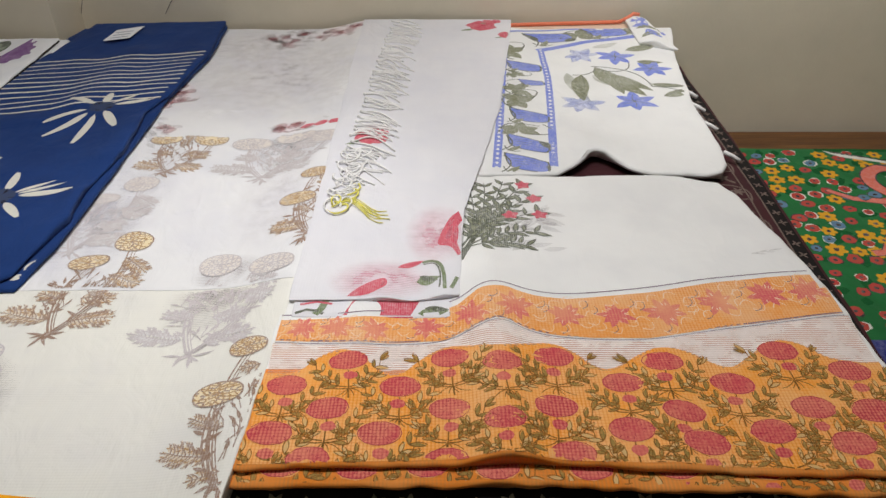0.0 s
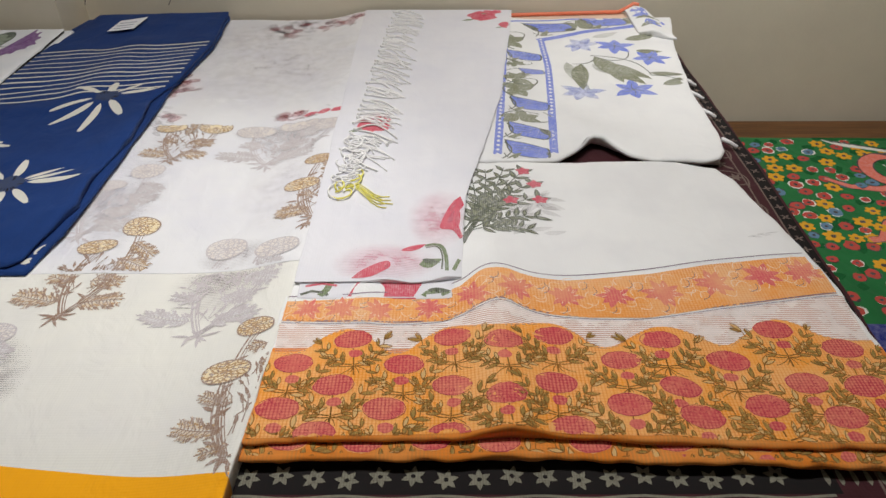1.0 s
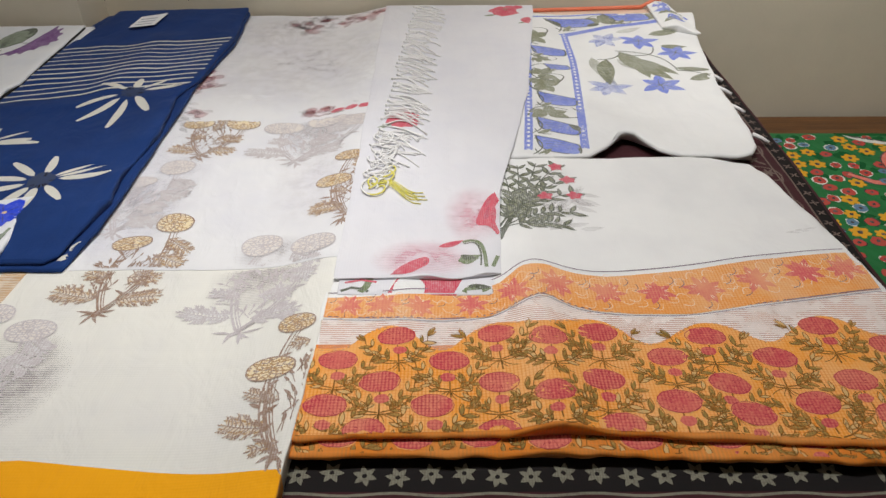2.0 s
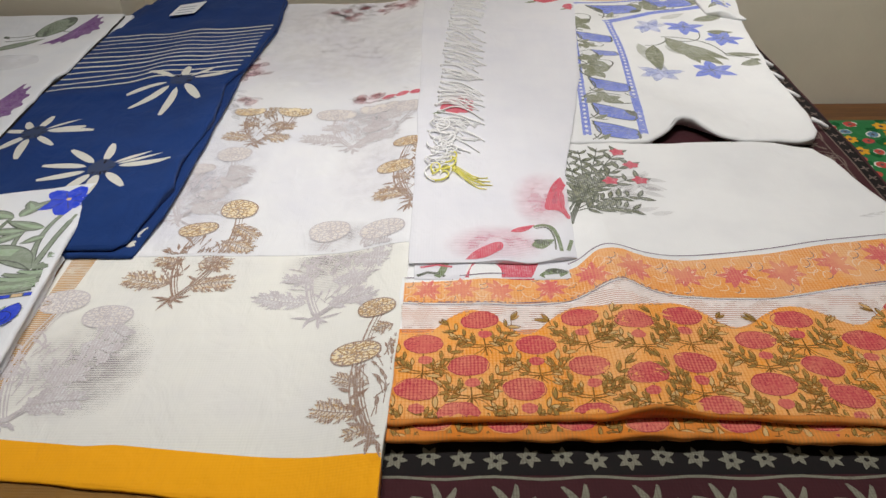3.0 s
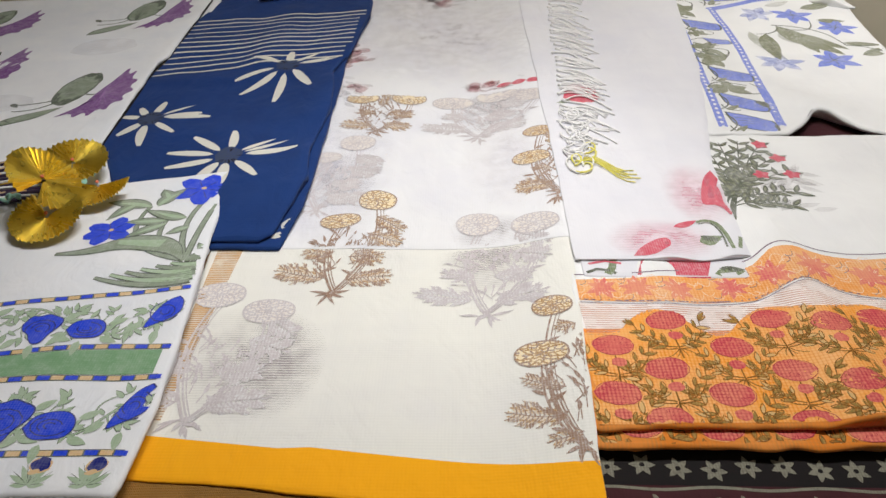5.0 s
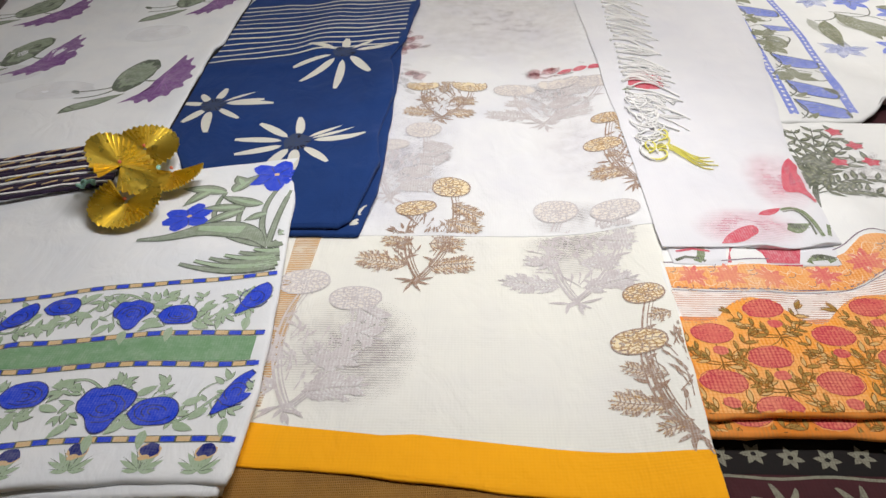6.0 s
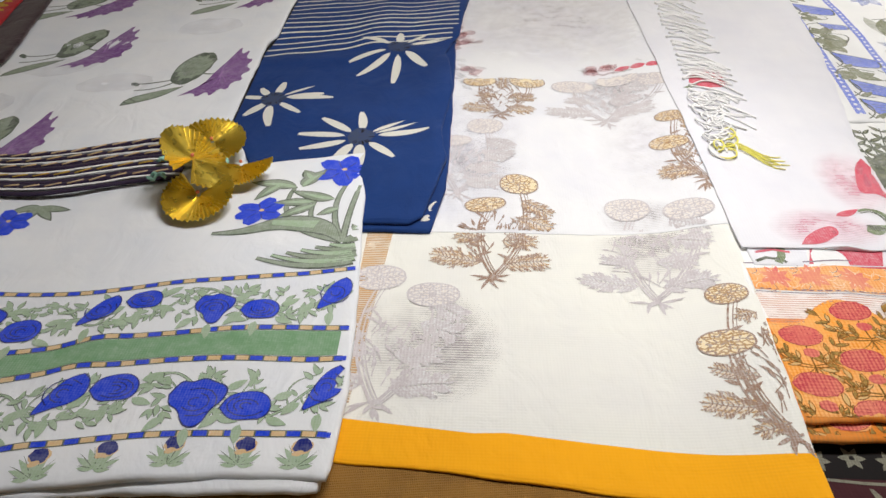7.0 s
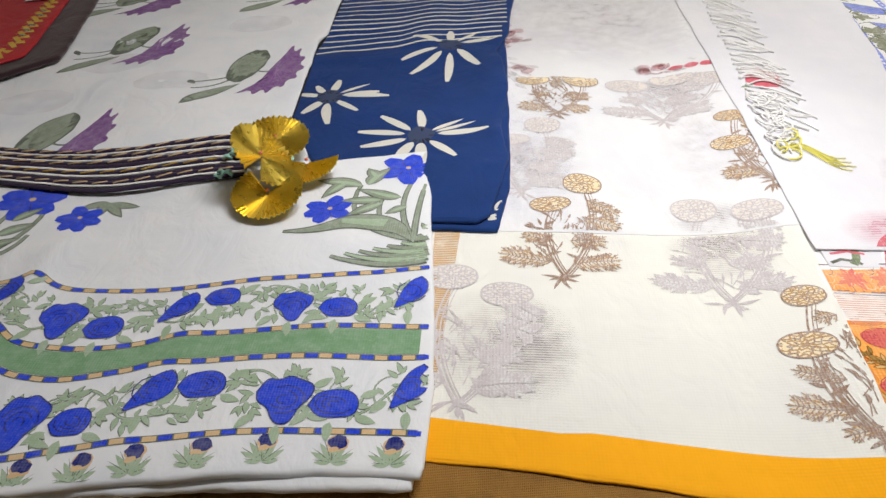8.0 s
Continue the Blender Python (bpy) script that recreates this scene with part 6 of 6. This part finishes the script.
def blue_plant(sheet, bx, by, s, parent):
    """Sage stems fanning from a striped mound, one long leaf swept sideways. One unit is the plant's height."""
    k = Ink(sheet, [i_sage, i_sageline, i_vine], (bx, by), s)
    for ex, ey, bow in ((0.08, 1.35, 0.02), (-0.10, 1.15, 0.10), (0.42, 1.15, -0.14), (-0.70, 1.02, 0.26), (-0.42, 0.72, 0.20), (0.46, 0.55, -0.18)):
        for w, slot, tier in ((0.085, 1, 0), (0.055, 0, 1)):
            k.tier = tier
            k.curve((0.0, 0.0), (ex, ey), bow, w, slot, 0.6, 10)
    leaves = ((-0.68, 1.0, 0.52, 0.17, 158, 0.25), (-0.62, 1.02, 0.42, 0.16, 78, -0.3), (-0.85, 1.06, 0.40, 0.13, 215, 0.3), (-0.20, 0.78, 0.52, 0.15, 176, -0.2), (-0.42, 0.72, 0.46, 0.13, 192, -0.1),
              (-0.40, 0.66, 0.45, 0.12, 212, 0.1), (-0.12, 0.60, 0.26, 0.10, 200, 0.2), (0.12, 0.50, 0.40, 0.14, 50, -0.2), (0.16, 0.78, 0.34, 0.12, 62, -0.2), (0.08, 0.20, 0.40, 0.15, 62, -0.4), (-0.55, 1.20, 0.22, 0.14, 110, 0.2))
    for x, y, d, w, a, bend in leaves:
        k.tier = 2
        k.leaf(x, y, d * 1.05, w * 1.25, a, 1, bend, 9)
        k.tier = 3
        k.leaf(x, y, d, w, a, 0, bend, 9)
        k.tier = 4
        k.leaf(x, y, d * 0.8, w * 0.42, a, 2, bend, 7)
    for grow, slot, tier in ((1.14, 1, 3), (1.0, 0, 4)):
        k.tier = tier
        top = smooth_line([(-0.02, 0.02), (-0.12, 0.30), (-0.40, 0.44), (-0.75, 0.38), (-1.05, 0.16), (-1.40, 0.06)])
        low = smooth_line([(-0.02, -0.02), (-0.20, 0.12), (-0.45, 0.16), (-0.72, 0.18), (-1.05, 0.06), (-1.40, 0.045)])
        k.band([(x, y + 0.02 * (grow - 1) * 7) for x, y in top], [(x, y - 0.02 * (grow - 1) * 7) for x, y in low], slot, 26, 3)
    k.tier = 5
    k.band([(-0.30, 0.36), (-0.80, 0.32)], [(-0.34, 0.22), (-0.80, 0.24)], 2, 10, 2)
    for q in range(6):
        for w, slot, tier in ((0.150, 1, 5), (0.095, 0 if q % 2 else 2, 6)):
            k.tier = tier
            k.curve((0.26, -0.02 - 0.052 * q), (-0.12 - 0.14 * q, -0.06 - 0.055 * q), 0.10, w, slot, 0.35, 10)
    k.done("flower_plant_print", parent, "sage green stems and leaves print")


blue_plant(s_stack, -0.872, 0.915, 0.150, stack)
blue_plant(s_stack, -1.56, 0.82, 0.145, stack)
for x, y, r in ((-0.902, 1.125, 0.052), (-1.020, 0.990, 0.042), (-1.537, 0.994, 0.058), (-1.431, 0.949, 0.038)):
    k = Ink(s_stack, [i_cobalt, i_peach, i_cobaltline], (x, y), r, random.uniform(0, 50), lift=0.0018)
    cobalt_bloom(k)
    k.done("cobalt_flower_print", stack)
k = Ink(s_stack, [i_sage, i_sageline], (-1.40, 1.0), 0.05)
for a in (-60, -110, 200, -20):
    k.tier = 0
    k.leaf(0, 0, 1.1, 0.42, a, 1, 0.2, 6)
    k.tier = 1
    k.leaf(0, 0, 1.0, 0.32, a, 0, 0.2, 6)
k.done("leaf_print", stack)
for q in range(16):
    x, y = random.uniform(-1.06, -0.96), 0.445 + random.uniform(-0.01, 0.01)
    pts = [(x + 0.02 * math.sin(q) * w / 5, y - 0.012 * w, TOP + 0.012 - 0.0008 * w) for w in range(6)]
    part("loose_thread", tube(pts, 0.0016, 5), m_thread, stack)

# ---- braided trim ----
trim_braid = thing("braided_trim", (-1.45, 1.1, TOP + 0.06), "dark aubergine cord trim with white and gold twists", "trim")
m_cord = cloth_mat("aubergine_cord", (0.020, 0.010, 0.035), (0.03, 0.015, 0.04), line=0.3, weave=2500, bump=0.0)
T_UP = smooth_line([(-1.90, 1.19), (-1.68, 1.152), (-1.52, 1.145), (-1.412, 1.172), (-1.30, 1.215), (-1.20, 1.222)])
T_LO = smooth_line([(-1.90, 1.07), (-1.61, 1.035), (-1.45, 1.012), (-1.36, 1.03), (-1.27, 1.065), (-1.19, 1.08)])


def lying(x, y):
    return max(s_stack.h(x, y) if s_stack.inside(x, y) else 0, s_purple.h(x, y) if s_purple.inside(x, y) else 0, TOP + 0.045)


def cord(pts, r, mat, label=""):
    verts, faces = tube(pts, r, 8)
    n = len(pts)
    flat = [(x, y, pts[k // 8][2] + (z - pts[k // 8][2]) * 0.4) for k, (x, y, z) in enumerate(verts[:n * 8])]
    return part("cord", (flat, faces), mat, trim_braid, label)


for q in range(13):
    f = (q + 0.5) / 13
    white = q in (1, 4, 6, 9, 11)
    pts = []
    for w in range(61):
        p = along(T_LO, w / 60).lerp(along(T_UP, w / 60), f + 0.022 * noise.noise((w * 0.16, q * 1.3, 8)) + 0.012 * noise.noise((w * 0.6, q * 2.3, 3)))
        pts.append((p.x, p.y, lying(p.x, p.y) + (0.0035 if white else 0.002)))
    strand = cord(pts, random.uniform(0.0022, 0.0034) if white else random.uniform(0.0062, 0.0085), m_thread if white else m_cord, "thin white cord" if white else "")
    if q in (2, 5, 8, 10, 12):
        for w in range(2, 58, 3):
            a, b = Vector(pts[w]), Vector(pts[w + 2])
            up = Vector((0, 0, 0.0033))
            part("gold_twist", tube([tuple(a + up - Vector((0, 0.004, 0))), tuple(a.lerp(b, 0.5) + up), tuple(b + up + Vector((0, 0.003, 0)))], 0.0016, 4), i_goldline if q % 2 else i_peach, strand)

# ---- gold fans ----
fans = thing("gold_fan_tassel", (-1.13, 1.1, TOP + 0.055), "tassel of pleated gold foil fans with mint thread", "tassel")


def pleated_fan(radius, sweep, pleats, cup):
    verts, faces = [], []
    n = pleats * 2
    for k in range(n + 1):
        a = radians(-sweep / 2 + sweep * k / n)
        up = 0.0028 if k % 2 else -0.0028
        for r in (0.06, 0.35, 0.7, 1.0):
            wob = 1 + 0.02 * math.sin(k * 1.9)
            verts.append((radius * r * wob * math.sin(a), radius * r * wob * math.cos(a), up * r + cup * r * r * radius))
    for k in range(n):
        for j in range(3):
            faces.append((k * 4 + j, k * 4 + j + 1, k * 4 + j + 5, k * 4 + j + 4))
    m = len(verts)
    verts += [(x, y, z - 0.0012) for x, y, z in verts]
    faces += [tuple(m + i for i in reversed(f)) for f in faces[:]]
    rim = [(k * 4 + 3, (k + 1) * 4 + 3, m + (k + 1) * 4 + 3, m + k * 4 + 3) for k in range(n)]
    return verts, faces + [r[::-1] for r in rim]


for x, y, z, rx, ry, rz, radius, sweep in (
    (-1.150, 1.168, 0.022, 10, 4, 0, 0.062, 330),
    (-1.140, 1.052, 0.056, 0, 46, 0, 0.064, 330),
    (-1.078, 1.100, 0.016, -10, 6, 178, 0.058, 200),
    (-1.122, 0.998, 0.018, -14, 2, 178, 0.060, 280),
):
    fan = part("fan", pleated_fan(radius, sweep, 34, 0.10), m_gold, fans, smooth=False)
    fan.matrix_world = pose(x, y, TOP + 0.050 + z, rx, ry, rz)
    fan.matrix_parent_inverse = Matrix.Identity(4)
    fan.matrix_basis = Matrix.Translation(-Vector(fans.location)) @ pose(x, y, TOP + 0.050 + z, rx, ry, rz)
    bead = bmesh.new()
    bmesh.ops.create_icosphere(bead, subdivisions=2, radius=0.0032, matrix=Matrix.Translation((x, y, TOP + 0.057 + z)))
    part("bead", bead, m_coral, fans, "tiny coral thread knot")
for q in range(14):
    x, y = random.choice(((-1.225, 1.135), (-1.225, 1.06), (-1.12, 1.135))) 
    x, y = x + random.uniform(-0.012, 0.012), y + random.uniform(-0.02, 0.02)
    a = random.uniform(0, 6.28)
    pts = [(x + 0.02 * (w / 5 - 0.5) * math.cos(a + w * 0.4), y + 0.02 * (w / 5 - 0.5) * math.sin(a + w * 0.3), TOP + 0.058 + 0.006 * math.sin(math.pi * w / 5)) for w in range(6)]
    part("mint_thread", tube(pts, 0.003, 6), m_mint, fans, "mint green thread")

# ---- green painted cloth on the bench ----
green = thing("green_painted_cloth", (1.4, 1.6, BZ), "green cotton cloth painted with small bright flowers and a coral swirl", "cloth")
s_green = Sheet([(0.78, 0.95), (2.1, 0.95)], [(0.80, 2.255), (2.1, 2.235)], [(0.78, 0.95), (0.80, 2.255)], [(2.1, 0.95), (2.1, 2.235)], BZ + 0.008, (), 0.003, 51.0)
part("cloth", s_green.slab(0.006, 0.02), m_green, green)
k = Ink(s_green, [i_moss, i_cobaltline])
for q in range(160):
    k.blob(random.uniform(0.82, 1.75), random.uniform(1.3, 2.24), random.uniform(0.012, 0.03), random.uniform(0.01, 0.02), 0, random.uniform(0, 90), 0.3, 8)
k.band([(0.8, 0.97), (2.0, 0.97)], [(0.8, 1.27), (2.0, 1.27)], 1, 20, 6)
k.band([(0.81, 2.235), (2.08, 2.22)], [(0.81, 2.255), (2.08, 2.235)], 0, 30, 1)
tagged(k.done("dab_shading", green, "darker green dabs"), kind="stuff")
spots = []
for q in range(2600):
    x, y = random.uniform(0.84, 1.72), random.uniform(1.28, 2.22)
    swirl = (x - 1.46) ** 2 + (y - 2.0) ** 2 < 0.017
    if not swirl and all((x - a) ** 2 + (y - b) ** 2 > 0.043 ** 2 for a, b in spots):
        spots.append((x, y))
for x, y in spots:
    kind_ = random.choice((0, 0, 1, 1, 1, 2))
    big = random.uniform(0.020, 0.027) if kind_ == 0 else random.uniform(0.015, 0.022)
    k = Ink(s_green, [i_fy, i_fr, i_fb, i_eye, i_chalk], (x, y), big, random.uniform(0, 90), lift=0.0016)
    if kind_ == 0:
        for q in range(6):
            k.leaf(0, 0, 1.1, 0.8, 60 * q, 0, 0, 4, True)
    else:
        k.blob(0, 0, 1.12, 1.0, 4 if random.random() < 0.4 else 3, 0, 0.2, 10)
        k.tier += 1
        k.blob(0, 0, 1.0, 0.9, kind_, 0, 0.15, 12)
    k.tier += 1
    k.blob(0, 0, 0.34, 0.3, 3, 0, 0.2, 7)
    k.done("painted_flower", green)
k = Ink(s_green, [i_coral, i_eye, i_chalk], lift=0.003)
ring = [(1.46 + 0.10 * math.cos(radians(a)), 2.01 + 0.10 * math.sin(radians(a))) for a in range(60, 300, 12)]
for w, slot in ((0.052, 1), (0.042, 0)):
    k.tier += 1
    k.stroke(ring, w, slot)
    k.stroke([(1.20, 1.965), (1.26, 1.915), (1.34, 1.895), (1.44, 1.91)], w * 0.4, slot, 2.2)
    k.stroke([(1.18, 1.62), (1.22, 1.625), (1.27, 1.70), (1.36, 1.76), (1.5, 1.78)], w * 0.6, slot, 1.5)
k.done("coral_swirl", green, "coral scroll painted with a dark outline")
k = Ink(s_green, [i_chalk, i_eye], lift=0.0026)
for q in range(16):
    x = 1.30 + 0.028 * q
    k.leaf(x, 2.235 - 0.012 * q, 0.10, 0.012, -50 + 2 * q, 0, 0.2, 5)
    k.leaf(x + 0.012, 2.235 - 0.012 * q, 0.08, 0.008, -40 + 2 * q, 1, 0.2, 5)
for q in range(10):
    k.curve((1.47, 2.01), (1.47 + 0.06 * math.cos(q * 0.6), 2.01 + 0.06 * math.sin(q * 0.6)), 0.2, 0.008, q % 2, 0.5)
tagged(k.done("feather_strokes", green, "chalk white feather strokes"), kind="stuff")

# ---- unseen ceiling fittings, added where the assumed lamps hang ----
m_lamp = bpy.data.materials.new("lamp_diffuser")
m_lamp.use_nodes = True
m_lamp.node_tree.nodes["Principled BSDF"].inputs["Emission Color"].default_value = (1, 0.97, 0.93, 1)
m_lamp.node_tree.nodes["Principled BSDF"].inputs["Emission Strength"].default_value = 3.0
for x, y, w, d in ((-0.15, 1.15, 1.2, 0.25), (-0.45, 1.3, 0.1, 0.1), (1.15, 1.65, 0.12, 0.12)):
    lamp_body = thing("unseen_ceiling_light", (x, y, 2.8), "unseen white ceiling fitting added around a lamp, with a glowing diffuser", "lamp")
    box_part("housing", (x - w / 2 - 0.02, y - d / 2 - 0.02, 2.71, x + w / 2 + 0.02, y + d / 2 + 0.02, 2.798), m_ceiling, lamp_body, bevel=0.005)
    box_part("diffuser", (x - w / 2, y - d / 2, 2.695, x + w / 2, y + d / 2, 2.709), m_lamp, lamp_body)
